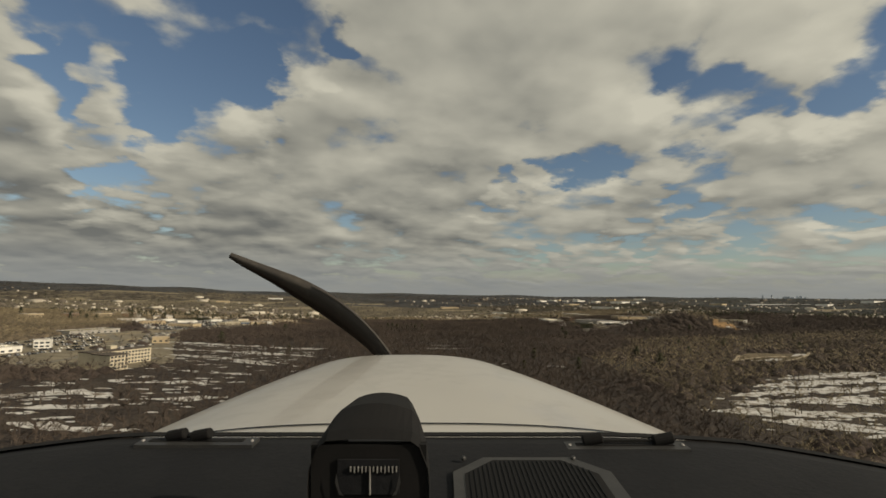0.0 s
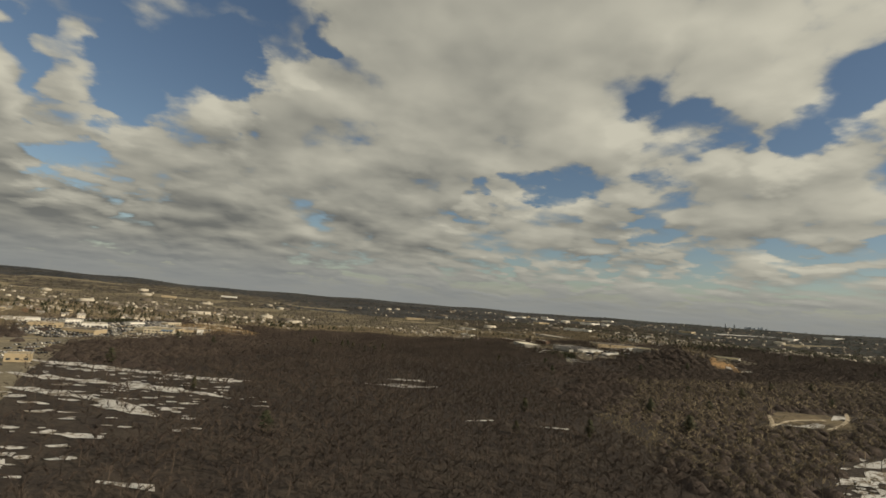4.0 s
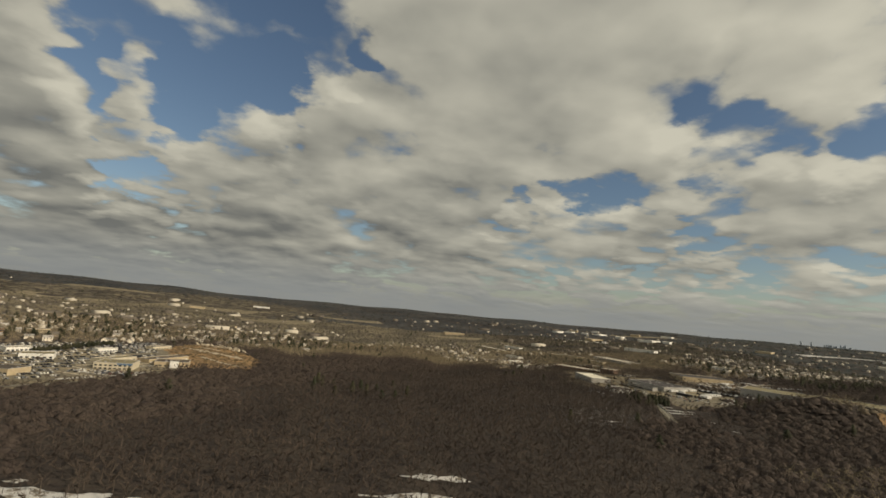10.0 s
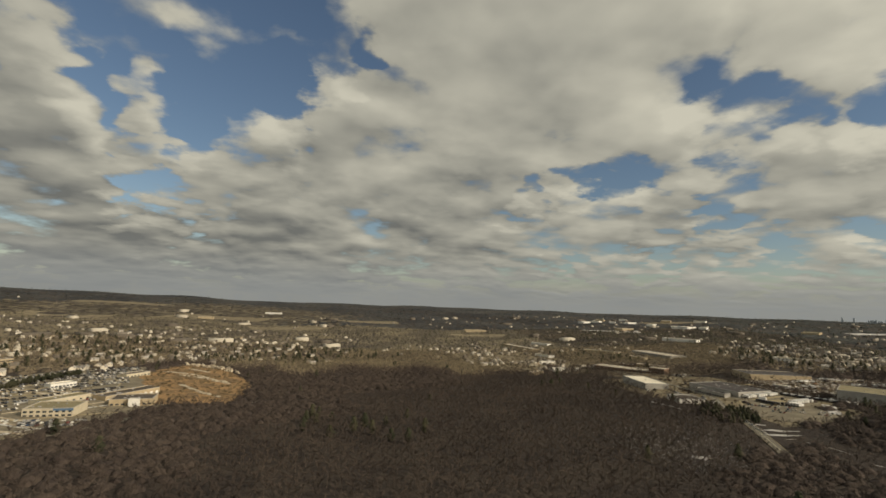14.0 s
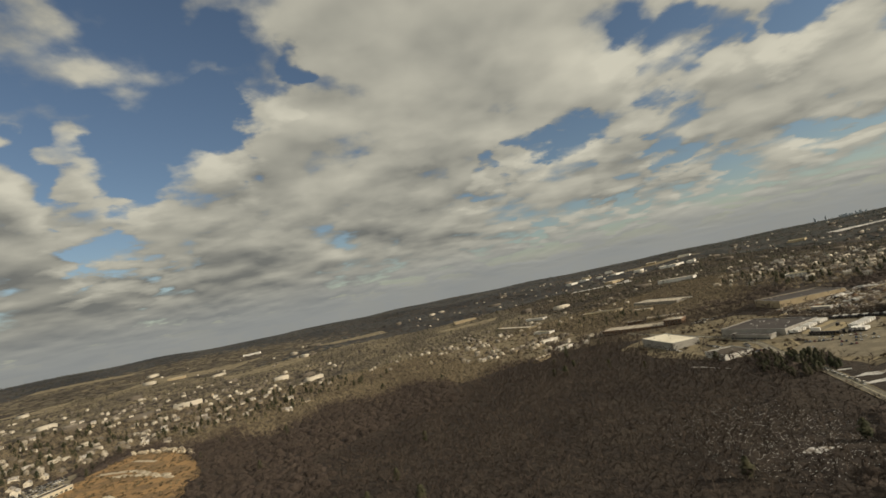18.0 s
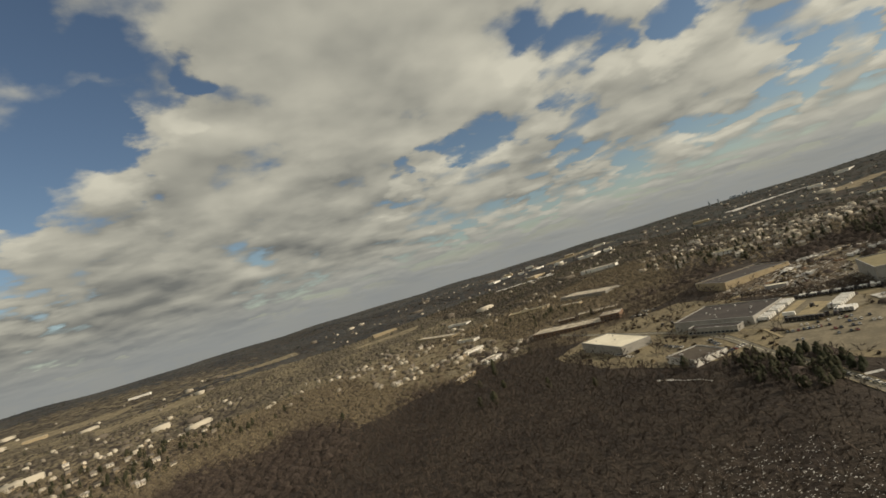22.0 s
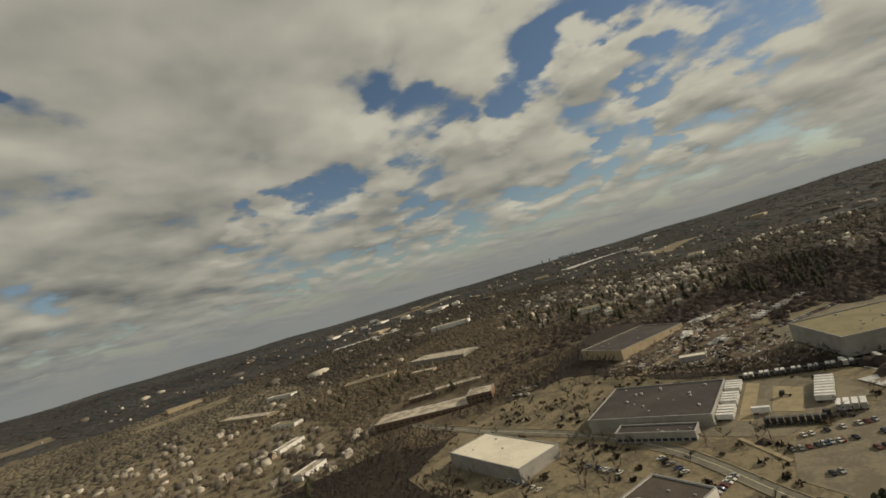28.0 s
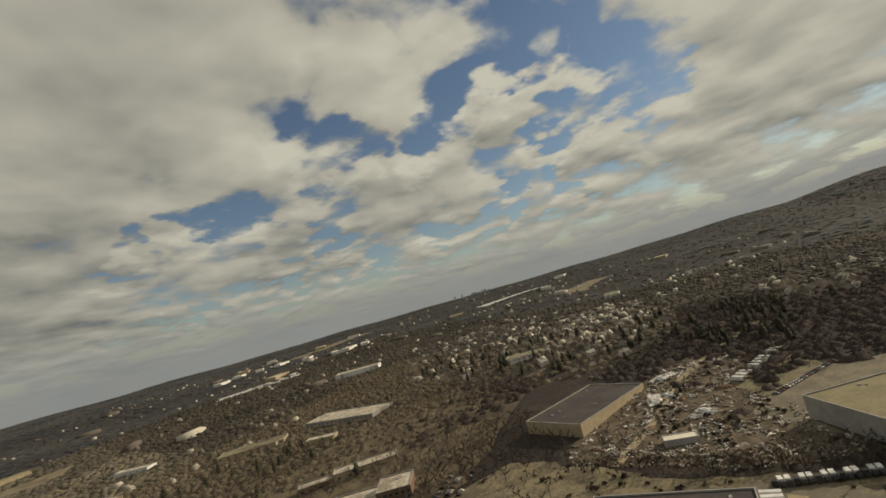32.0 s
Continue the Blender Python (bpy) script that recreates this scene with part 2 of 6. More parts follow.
MAT_tan_wall = material("tan_block_wall", (0.46, 0.375, 0.245), (0.39, 0.315, 0.20), 5, 0.85)
MAT_hotel_wall = material("cream_hotel_wall", (0.56, 0.50, 0.37), (0.48, 0.42, 0.31), 5, 0.85)
MAT_brick = material("red_brown_brick", (0.215, 0.140, 0.092), (0.175, 0.115, 0.078), 4, 0.9, vary=0.15)
MAT_clap = material("pale_clapboard", (0.66, 0.60, 0.49), (0.54, 0.49, 0.40), 3, 0.8, vary=0.35)
MAT_clap_tan = material("tan_clapboard", (0.40, 0.33, 0.23), (0.33, 0.27, 0.19), 3, 0.8, vary=0.4)
MAT_shingle = material("grey_shingles", (0.17, 0.15, 0.125), (0.12, 0.108, 0.092), 2, 0.9, vary=0.5)
MAT_snow_roof = material("snow_dusted_shingles", (0.40, 0.38, 0.34), (0.19, 0.17, 0.15), 3.5, 0.85, vary=0.40)
MAT_glass = material("dark_window_glass", (0.035, 0.042, 0.05), (0.05, 0.06, 0.07), 3, 0.12)
MAT_blue = material("blue_fascia", (0.12, 0.19, 0.29), (0.10, 0.16, 0.25), 4, 0.5)
MAT_trailer = material("white_trailer_panel", (0.78, 0.77, 0.73), (0.66, 0.64, 0.60), 3, 0.5, vary=0.10)
MAT_tyre = material("black_rubber", (0.022, 0.022, 0.022), (0.03, 0.03, 0.03), 0.3, 0.9)
MAT_truck = material("dark_truck_paint", (0.045, 0.042, 0.045), (0.06, 0.055, 0.055), 2, 0.35, vary=0.3)
MAT_metal = material("galvanised_metal", (0.40, 0.39, 0.37), (0.32, 0.31, 0.30), 2, 0.75, 0.15)
MAT_paint_line = material("faded_road_paint", (0.55, 0.50, 0.34), (0.40, 0.37, 0.27), 2, 0.8)
MAT_scrap = material("pale_scrap", (0.56, 0.53, 0.47), (0.15, 0.12, 0.09), 6, 0.8, split=(0.43, 0.52))
# distance haze on the towers is painted as this pale blue
MAT_far_city = material("hazy_blue_towers", (0.40, 0.45, 0.50), (0.46, 0.50, 0.54), 60, 0.9)
MAT_rock = material("pale_rock_face", (0.56, 0.49, 0.37), (0.33, 0.26, 0.17), 5, 0.9, bump=0.5)
MAT_dim_roof = material("snow_patched_roof", (0.55, 0.49, 0.39), (0.27, 0.23, 0.17), 10, 0.85)
MAT_shrub = material("dry_brush_twigs", (0.135, 0.098, 0.055), (0.20, 0.15, 0.085), 25, 0.95, twigs=0.42)
MAT_fallow = material("fallow_field", (0.090, 0.070, 0.046), (0.175, 0.138, 0.083), 30, 0.95, bump=0.3)
# outer woods: tan in the west, darker brown in the east
MAT_outer = material("outer_tan_woods", (0.0875, 0.0750, 0.0550), (0.1562, 0.1313, 0.0875), 160, 0.95)
MAT_outer_dark = material("outer_dark_woods", (0.0414, 0.0351, 0.0279), (0.0810, 0.0657, 0.0459), 150, 0.95)
MAT_gravel = material("tan_gravel_lot", (0.2258, 0.1943, 0.1176), (0.1628, 0.1418, 0.0893), 12, 0.95)
MAT_rust = material("rusty_steel", (0.22, 0.13, 0.075), (0.15, 0.10, 0.07), 2, 0.8)
CAR_PAINTS = [material("car_paint_" + name, c, tuple(v * 0.9 for v in c), 2, 0.5, coat=0.15) for name, c in (
    ("white", (0.68, 0.65, 0.58)), ("silver", (0.36, 0.35, 0.33)), ("black", (0.03, 0.03, 0.033)), ("grey", (0.16, 0.165, 0.17)),
    ("red", (0.16, 0.04, 0.03)), ("blue", (0.05, 0.07, 0.12)))]

# ---------------------------------------------------------------- building helpers


def raw_mesh(name, verts, faces):
    me = bpy.data.meshes.new(name)
    me.from_pydata([tuple(v) for v in verts], [], faces)
    me.update()
    return me


def tri_mesh(name, verts, tris):
    """A large mesh of triangles from arrays."""
    me = bpy.data.meshes.new(name)
    n = len(tris)
    me.vertices.add(len(verts))
    me.vertices.foreach_set("co", np.ascontiguousarray(verts, np.float32).ravel())
    me.loops.add(3 * n)
    me.loops.foreach_set("vertex_index", np.ascontiguousarray(tris, np.int32).ravel())
    me.polygons.add(n)
    me.polygons.foreach_set("loop_start", np.arange(0, 3 * n, 3, dtype=np.int32))
    me.update(calc_edges=True)
    return me


def box(bm, x0, x1, y0, y1, z0, z1):
    v = [bm.verts.new(p) for p in ((x0, y0, z0), (x1, y0, z0), (x1, y1, z0), (x0, y1, z0), (x0, y0, z1), (x1, y0, z1), (x1, y1, z1), (x0, y1, z1))]
    for f in ((3, 2, 1, 0), (4, 5, 6, 7), (0, 1, 5, 4), (1, 2, 6, 5), (2, 3, 7, 6), (3, 0, 4, 7)):
        bm.faces.new([v[i] for i in f])
    return v


def boxes(*list_of):
    bm = bmesh.new()
    for b in list_of:
        box(bm, *b)
    return bm


def mesh_of(name, bm, mat, smooth=False):
    me = bpy.data.meshes.new(name)
    bmesh.ops.recalc_face_normals(bm, faces=bm.faces)
    bm.to_mesh(me)
    bm.free()
    me.materials.append(mat)
    if smooth:
        me.polygons.foreach_set("use_smooth", [True] * len(me.polygons))
    return me


def part(name, bm, mat, parent, label="", at=None, smooth=False):
    """Links a bmesh, or a mesh that is shared already, as one mesh object under a thing or a part."""
    me = bm if isinstance(bm, bpy.types.Mesh) else mesh_of(name, bm, mat, smooth)
    ob = new(name, me)
    ob.parent = parent
    if at is not None:
        ob.matrix_basis = at
    return tagged(ob, label)


def thing(name, m, label, category, group="", kind=""):
    ob = new(name)
    ob.matrix_basis = m
    ob.empty_display_size = 0.5
    return tagged(ob, label, category, group, kind)


# ---------------------------------------------------------------- terrain
FAR_RIM = [(-180, 95), (-60, 95), (-33, 92), (-16, 58), (4, 55), (24, 58), (42, 68), (55, 82), (70, 102), (80, 128), (86, 185), (95, 200), (130, 120), (180, 95)]


def terrain(x, y):
    """Height of the ground: a shallow valley, rising to low hills all round."""
    x, y = np.asarray(x, float), np.asarray(y, float)
    u, v = np.clip(x, -620, 900) / 1000, np.clip(y, -100, 1500) / 1000
    near = -12.61 - 25.24 * u + 43.0 * v + 42.04 * u * u + 17.77 * u * v - 35.7 * v * v
    near = near + 23 * np.exp(-((x - 566) / 46.0) ** 2 / 2 - ((y - 792) / 33.0) ** 2 / 2) + 12 * np.exp(-((x - 625) / 30.0) ** 2 / 2 - ((y - 782) / 34.0) ** 2 / 2)
    far = np.hypot(x - 150, y - 500)
    az = np.degrees(np.arctan2(x - 150, y - 500))
    rim = np.interp(az, [a for a, _ in FAR_RIM], [h for _, h in FAR_RIM])
    rim = rim + 5 * np.sin(az / 3.1) * np.sin(az / 7.3 + 1) + 2.5 * np.sin(az / 1.3)
    s = np.clip((far - 1300) / 3200, 0, 1)
    s = s * s * (3 - 2 * s)
    roll = np.clip((far - 1100) / 600, 0, 1) * (7 * np.sin(x / 260 + 1.3) * np.sin(y / 330) + 4 * np.sin(x / 120 + y / 170))
    fall = 0.0125 * np.clip(far - 4600, 0, None)
    return near + (rim - near) * s + roll * (1 - 0.6 * s) - fall


def height(x, y):
    return float(terrain(x, y))


def inside(px, py, poly):
    """Which of the points lie in the polygon."""
    hit = np.zeros(np.shape(px), bool)
    for (x0, y0), (x1, y1) in zip(poly, poly[1:] + poly[:1]):
        cross = ((y0 > py) != (y1 > py)) & (px < (x1 - x0) * (py - y0) / ((y1 - y0) or 1e-9) + x0)
        hit ^= cross
    return hit


def build_ground():
    def axis(lo, hi, a, b):
        core = np.arange(a, b + 1, 22.0)
        left, right = [core[0]], [core[-1]]
        step = 22.0
        while left[-1] > lo:
            step = min(step * 1.16, 120 if left[-1] > -4500 else 900)
            left.append(left[-1] - step)
        step = 22.0
        while right[-1] < hi:
            step = min(step * 1.16, 120 if right[-1] < 4900 else 900)
            right.append(right[-1] + step)
        return np.r_[left[:0:-1], core, right[1:]]
    xs, ys = axis(-4800, 5200, -700, 1000), axis(-4400, 5400, -100, 1600)
    gx, gy = np.meshgrid(xs, ys)
    verts = np.c_[gx.ravel(), gy.ravel(), terrain(gx, gy).ravel()]
    nx, ny = len(xs), len(ys)
    i = (np.arange(ny - 1)[:, None] * nx + np.arange(nx - 1)).ravel()
    cx = verts[:, 0][i] + 10
    cy = verts[:, 1][i] + 10
    i = i[np.hypot(cx - 150, cy - 500) < 4900]
    tris = np.r_[np.c_[i, i + 1, i + nx + 1], np.c_[i, i + nx + 1, i + nx]]
    me = tri_mesh("ground", verts, tris)
    me.materials.append(MAT_ground)
    me.polygons.foreach_set("use_smooth", [True] * len(me.polygons))
    tagged(new("ground", me), "brown leaf-strewn winter ground of a shallow wooded valley", "ground", kind="structure")


build_ground()


def drape(name, poly, mat, label, category, off=0.25, rag=0.0, kind="structure", cuts=3, steps=6):
    """A sheet laid on the ground inside an outline; rag makes the outline uneven, in metres."""
    pts = []
    for (x0, y0), (x1, y1) in zip(poly, poly[1:] + poly[:1]):
        k = steps if rag else 1
        for s in range(k):
            x, y = x0 + (x1 - x0) * s / k, y0 + (y1 - y0) * s / k
            if rag:
                w = noise.noise_vector(Vector((x / 17, y / 17, len(name)))) * rag
                x, y = x + w.x, y + w.y
            pts.append((x, y))
    bm = bmesh.new()
    bm.faces.new([bm.verts.new((x, y, 0)) for x, y in pts])
    bmesh.ops.triangulate(bm, faces=bm.faces)
    bmesh.ops.subdivide_edges(bm, edges=bm.edges, cuts=cuts, use_grid_fill=True)
    for v in bm.verts:
        v.co.z = height(v.co.x, v.co.y) + off
    bmesh.ops.recalc_face_normals(bm, faces=bm.faces)
    for f in bm.faces:
        if f.normal.z < 0:
            f.normal_flip()
    me = bpy.data.meshes.new(name)
    bm.to_mesh(me)
    bm.free()
    me.materials.append(mat)
    return tagged(new(name, me), label, category, kind=kind)


def ribbon(name, line, width, mat, label, category, off=0.35, kind="structure", step=10.0, parent=None):
    """A band of even width along a line on the ground, with a small thickness."""
    pts = []
    for (x0, y0), (x1, y1) in zip(line, line[1:]):
        k = max(1, round(math.hypot(x1 - x0, y1 - y0) / step))
        pts += [(x0 + (x1 - x0) * s / k, y0 + (y1 - y0) * s / k) for s in range(k)]
    pts.append(line[-1])
    for _ in range(3):
        pts = [pts[0]] + [((a[0] + 2 * b[0] + c[0]) / 4, (a[1] + 2 * b[1] + c[1]) / 4) for a, b, c in zip(pts, pts[1:], pts[2:])] + [pts[-1]]
    verts, faces = [], []
    for i, (x, y) in enumerate(pts):
        a, b = pts[max(i - 1, 0)], pts[min(i + 1, len(pts) - 1)]
        dx, dy = b[0] - a[0], b[1] - a[1]
        d = math.hypot(dx, dy) or 1
        nx, ny = -dy / d * width / 2, dx / d * width / 2
        z = height(x, y) + off
        verts += [(x + nx, y + ny, z), (x - nx, y - ny, z), (x + nx, y + ny, z - 0.5), (x - nx, y - ny, z - 0.5)]
        if i:
            p, q = 4 * i - 4, 4 * i
            faces += [(p, p + 1, q + 1, q), (p + 2, p, q, q + 2), (p + 1, p + 3, q + 3, q + 1)]
    me = raw_mesh(name, verts, faces)
    me.materials.append(mat)
    ob = tagged(new(name, me), label, category, kind=kind)
    ob.parent = parent
    return ob

# ---------------------------------------------------------------- lots, roads, fields, snow
ZONE_industry = [(412, 1160), (470, 1185), (520, 1200), (606, 1165), (600, 1110), (590, 1060), (590, 1020), (606, 960), (590, 905), (560, 855), (450, 850), (462, 930), (412, 990), (402, 1060)]
ZONE_yard = [(600, 1118), (640, 1130), (760, 1110), (800, 1090), (790, 1040), (720, 1030), (625, 955), (600, 1000)]
ZONE_dealers = [(-345, 800), (-280, 778), (-228, 766), (-188, 810), (-150, 893), (-140, 935), (-190, 1010), (-300, 1230), (-360, 1120), (-400, 960)]
ZONE_orange = [(-160, 930), (-200, 1020), (-268, 1150), (-262, 1300), (-180, 1240), (-95, 1075), (-85, 945)]
ZONE_hotel = [(-300, 400), (-180, 380), (-150, 430), (-185, 520), (-200, 580), (-250, 740), (-330, 640), (-330, 480)]
ZONE_snow_right = [(212, 262), (255, 300), (330, 345), (390, 378), (480, 380), (480, 300), (270, 205), (228, 235)]
ZONE_snow_left = [(-230, 590), (-40, 548), (-30, 470), (-60, 400), (-90, 290), (-110, 240), (-230, 240), (-200, 330), (-150, 400), (-170, 470)]
ZONE_big_roof = [(610, 945), (650, 990), (672, 1022), (752, 1000), (746, 972), (800, 872), (780, 820), (730, 800)]
ZONE_bank = [(602, 740), (620, 768), (640, 796), (654, 798), (656, 764), (632, 712), (606, 722)]
ZONE_specks = [(268, 770), (275, 860), (310, 868), (350, 850), (352, 800), (330, 745), (290, 740)]
ZONE_strip = [(594, 1032), (606, 1040), (620, 1000), (630, 958), (613, 952), (598, 992)]
ZONE_homes_left = [(-420, 1010), (-330, 1110), (-290, 1320), (-60, 1380), (40, 1900), (-250, 2250), (-950, 2350), (-1150, 1700), (-800, 1250)]
ZONE_homes_right = [(770, 1170), (920, 1120), (1130, 1190), (1280, 1290), (1400, 1750), (1150, 1800), (900, 1560), (800, 1330)]
ZONE_homes_east = [(950, 960), (1070, 950), (1140, 1040), (1000, 1040)]
ZONE_homes_mid = [(290, 1310), (400, 1262), (440, 1250), (470, 1390), (500, 1540), (430, 1720), (340, 1860), (240, 1850), (250, 1500)]
ZONE_pines = [(405, 868), (440, 862), (462, 905), (445, 955), (425, 945), (405, 905)]
ROAD = [(500, 1330), (492, 1240), (491, 1165), (495, 1080), (493, 1030), (485, 996), (472, 967), (457, 940), (445, 908), (428, 868), (402, 815), (380, 770)]

drape("grass_verge", ZONE_industry, MAT_grass, "dry tan winter grass round the warehouses", "grass", 0.15, 6)
drape("scrap_yard_ground", ZONE_yard, MAT_mud, "muddy brown ground of a scrap yard", "ground", 0.15, 8)
drape("dealer_forecourt", ZONE_dealers, MAT_lot, "grey asphalt forecourt of the car dealers", "pavement", 0.2, 3)
drape("orange_clearing", ZONE_orange, MAT_earth, "bare orange earth of a cleared building plot", "ground", 0.25, 12)
drape("hotel_car_park", ZONE_hotel, MAT_lot, "worn grey car park beside the hotel", "pavement", 0.2, 4)
drape("big_roof_apron", ZONE_big_roof, MAT_lot, "worn asphalt apron round the large tan-roofed building", "pavement", 0.2, 3)
drape("orange_bank", ZONE_bank, MAT_earth, "steep bank of bare orange earth", "ground", 0.3, 10)
drape("truck_yard", [(588, 1014), (584, 946), (562, 930), (508, 955), (502, 998), (520, 1000)], MAT_lot, "worn asphalt truck yard beside the dark-roofed warehouse", "pavement", 0.3)
drape("staff_car_park", [(500, 950), (558, 924), (556, 868), (470, 862), (458, 905), (470, 940)], MAT_lot, "large worn car park beyond the truck yard", "pavement", 0.3)
drape("concrete_pad", [(578, 996), (577, 988), (523, 974), (523, 982)], MAT_concrete, "pale concrete pad let into the truck yard", "pavement", 0.42)
drape("concrete_pad", [(572, 979), (571, 963), (537, 954), (536, 969)], MAT_concrete, "pale concrete pad let into the truck yard", "pavement", 0.42)
drape("gravel_lot", [(396, 460), (416, 478), (444, 492), (486, 480), (474, 438), (424, 424)], MAT_fallow, "grey-brown gravel lot cleared in the bare woods", "pavement", 0.3, 4)
ribbon("gravel_track", [(376, 438), (398, 456), (414, 474), (430, 490)], 3.5, MAT_rock, "pale gravel track along the edge of the lot", "track", 0.5)
drape("town_lawn", ZONE_homes_mid, MAT_grass, "tan winter lawns and yards of the town", "grass", 0.12, 12)
for line in ([(372, 440), (400, 452), (430, 464), (462, 462)], [(429, 433), (462, 446), (496, 466), (532, 498)], [(545, 466), (566, 478), (588, 492)]):
    ribbon("gravel_track", line, 3.0, MAT_rock, "pale curving gravel track through the bare woods", "track", 0.5)
drape("fallow_field", [(455, 1195), (600, 1190), (770, 1250), (800, 1400), (720, 1480), (560, 1440), (420, 1420), (440, 1300)], MAT_fallow, "fallow brown land round the old mills", "field", 0.12, 14)
drape("tan_field", [(488, 1172), (505, 1120), (580, 1098), (608, 1130), (604, 1165), (520, 1200)], MAT_grass, "tan field of dry grass by the road", "grass", 0.3, 5)

drape("dealer_verge", [(-340, 790), (-275, 690), (-240, 680), (-212, 735), (-186, 800), (-160, 870), (-165, 890), (-200, 815), (-232, 768)], MAT_grass, "dry grass verge between the woods and the dealers' street", "grass", 0.12, 4)
road = ribbon("road", ROAD, 9, MAT_asphalt, "curving two-lane asphalt road past the warehouses", "road")
ribbon("centre_line", ROAD, 0.5, MAT_paint_line, "", "", 0.38, "", parent=road)
for side in (-1, 1):
    edge = [(x + side * 5.2, y + side * 1.2) for x, y in ROAD]
    ribbon("kerb_line", edge, 0.4, MAT_concrete, "", "", 0.5, "", parent=road)
ribbon("footpath", [(503, 974), (495, 962), (485, 946)], 2.4, MAT_concrete, "pale concrete path down the grass bank", "pavement", 0.5)
railway = ribbon("railway", [(600, 1085), (668, 1080), (730, 1085), (800, 1072), (900, 1040)], 6, MAT_concrete, "pale gravel railway bed through the scrap yard", "railway", 0.4)
ribbon("dealer_street", [(-420, 720), (-300, 690), (-250, 705), (-224, 742), (-180, 798), (-140, 880), (-60, 960)], 9, MAT_asphalt, "broad asphalt street in front of the car dealers", "road", 0.3)
ribbon("park_street", [(-340, 700), (-250, 560), (-225, 470), (-240, 380), (-300, 300)], 8, MAT_asphalt, "asphalt street beside the hotel", "road", 0.35)


def snow_strip(line, width, seed):
    rng = random.Random(seed)
    left, right = [], []
    pts = []
    for (x0, y0), (x1, y1) in zip(line, line[1:]):
        k = max(2, round(math.hypot(x1 - x0, y1 - y0) / 9))
        pts += [(x0 + (x1 - x0) * s / k, y0 + (y1 - y0) * s / k) for s in range(k)]
    for i, (x, y) in enumerate(pts):
        w = width * (0.35 + 0.95 * rng.random()) * min(1, (i + 0.4) / 3, (len(pts) - i) / 3)
        left.append((x + rng.uniform(-2, 2), y + w))
        right.append((x + rng.uniform(-2, 2), y - w * rng.uniform(0.6, 1)))
    drape("snow_strip", left + right[::-1], MAT_snow, "long strip of old white snow between rows of bare trees", "snow", 0.3, 0, cuts=1)


SNOW_LINES = [
    [(-215, 572), (-145, 558), (-77, 540), (-35, 536)], [(-190, 512), (-114, 499), (-60, 486), (-35, 474)], [(-170, 472), (-120, 458), (-62, 418)],
    [(-205, 300), (-162, 318), (-130, 300)], [(-180, 280), (-140, 284), (-120, 290)], [(-160, 255), (-120, 244), (-100, 250)], [(-125, 302), (-95, 304), (-70, 312)],
    [(-150, 345), (-120, 350), (-90, 345)], [(-200, 330), (-175, 335)], [(-110, 385), (-70, 380)],
    [(215, 268), (260, 262), (300, 252), (330, 250)], [(240, 284), (290, 286), (340, 282), (400, 290)], [(258, 304), (310, 312), (370, 312), (430, 318)],
    [(300, 330), (350, 336), (410, 338), (470, 345)], [(345, 354), (400, 360), (470, 366)], [(235, 244), (265, 232), (300, 225)], [(270, 218), (300, 205)],
    [(395, 448), (420, 440), (450, 452)], [(470, 462), (500, 474), (520, 470)],
    [(408, 826), (424, 822), (448, 818)], [(418, 842), (440, 835), (458, 830)], [(415, 811), (432, 808)], [(428, 800), (432, 775), (436, 760)], [(425, 745), (436, 728)], [(430, 862), (446, 852)],
    [(300, 770), (325, 765)],
    [(60, 560), (100, 556), (140, 560)], [(80, 590), (130, 588)], [(170, 430), (200, 424)], [(745, 1100), (760, 1098), (775, 1092)], [(-60, 330), (-30, 322)],
    [(120, 440), (150, 446)], [(608, 726), (640, 738)], [(622, 744), (656, 742)], [(630, 716), (668, 728)],
]
for seed, line in enumerate(SNOW_LINES):
    snow_strip(line, 7.5 if line[0][0] < 0 or line[0][1] > 400 else 10, seed)



def snow_specks(name, poly, count, low, high, seed, label):
    """Small uneven plates of old snow under the trees, past counting."""
    rng = random.Random(seed)
    xs, ys = [x + e for x, _ in poly for e in (-20, 20)], [y + e for _, y in poly for e in (-15, 15)]
    verts, faces = [], []
    while len(faces) < count:
        x, y = rng.uniform(min(xs), max(xs)), rng.uniform(min(ys), max(ys))
        if not inside(np.array(x + rng.gauss(0, 13)), np.array(y + rng.gauss(0, 9)), poly):
            continue
        r, t0 = rng.uniform(low, high), rng.uniform(0, 6)
        k = len(verts)
        for i in range(7):
            t, q = t0 + 2 * math.pi * i / 7, r * rng.uniform(0.5, 1.3)
            px, py = x + math.cos(t) * q * 1.7, y + math.sin(t) * q * 0.8
            verts.append((px, py, height(px, py) + 0.28))
        faces.append(tuple(range(k, k + 7)))
    me = raw_mesh(name, verts, faces)
    me.materials.append(MAT_snow)
    tagged(new(name, me), label, "snow", kind="stuff")


snow_specks("snow_patches", ZONE_snow_left, 270, 1.0, 3.6, 61, "thin patches of old snow between the trees by the hotel")
snow_specks("snow_patches", ZONE_snow_right, 220, 1.0, 3.6, 62, "thin patches of old snow between rows of bare trees")
snow_specks("snow_patches", ZONE_specks, 2200, 0.10, 0.38, 63, "scattered flecks of old snow under the bare woods")

# ---------------------------------------------------------------- commercial buildings


def at(x, y, rot=0, lift=0.0):
    return pose(x, y, height(x, y) + lift, 0, 0, rot)


FOOTPRINTS = []


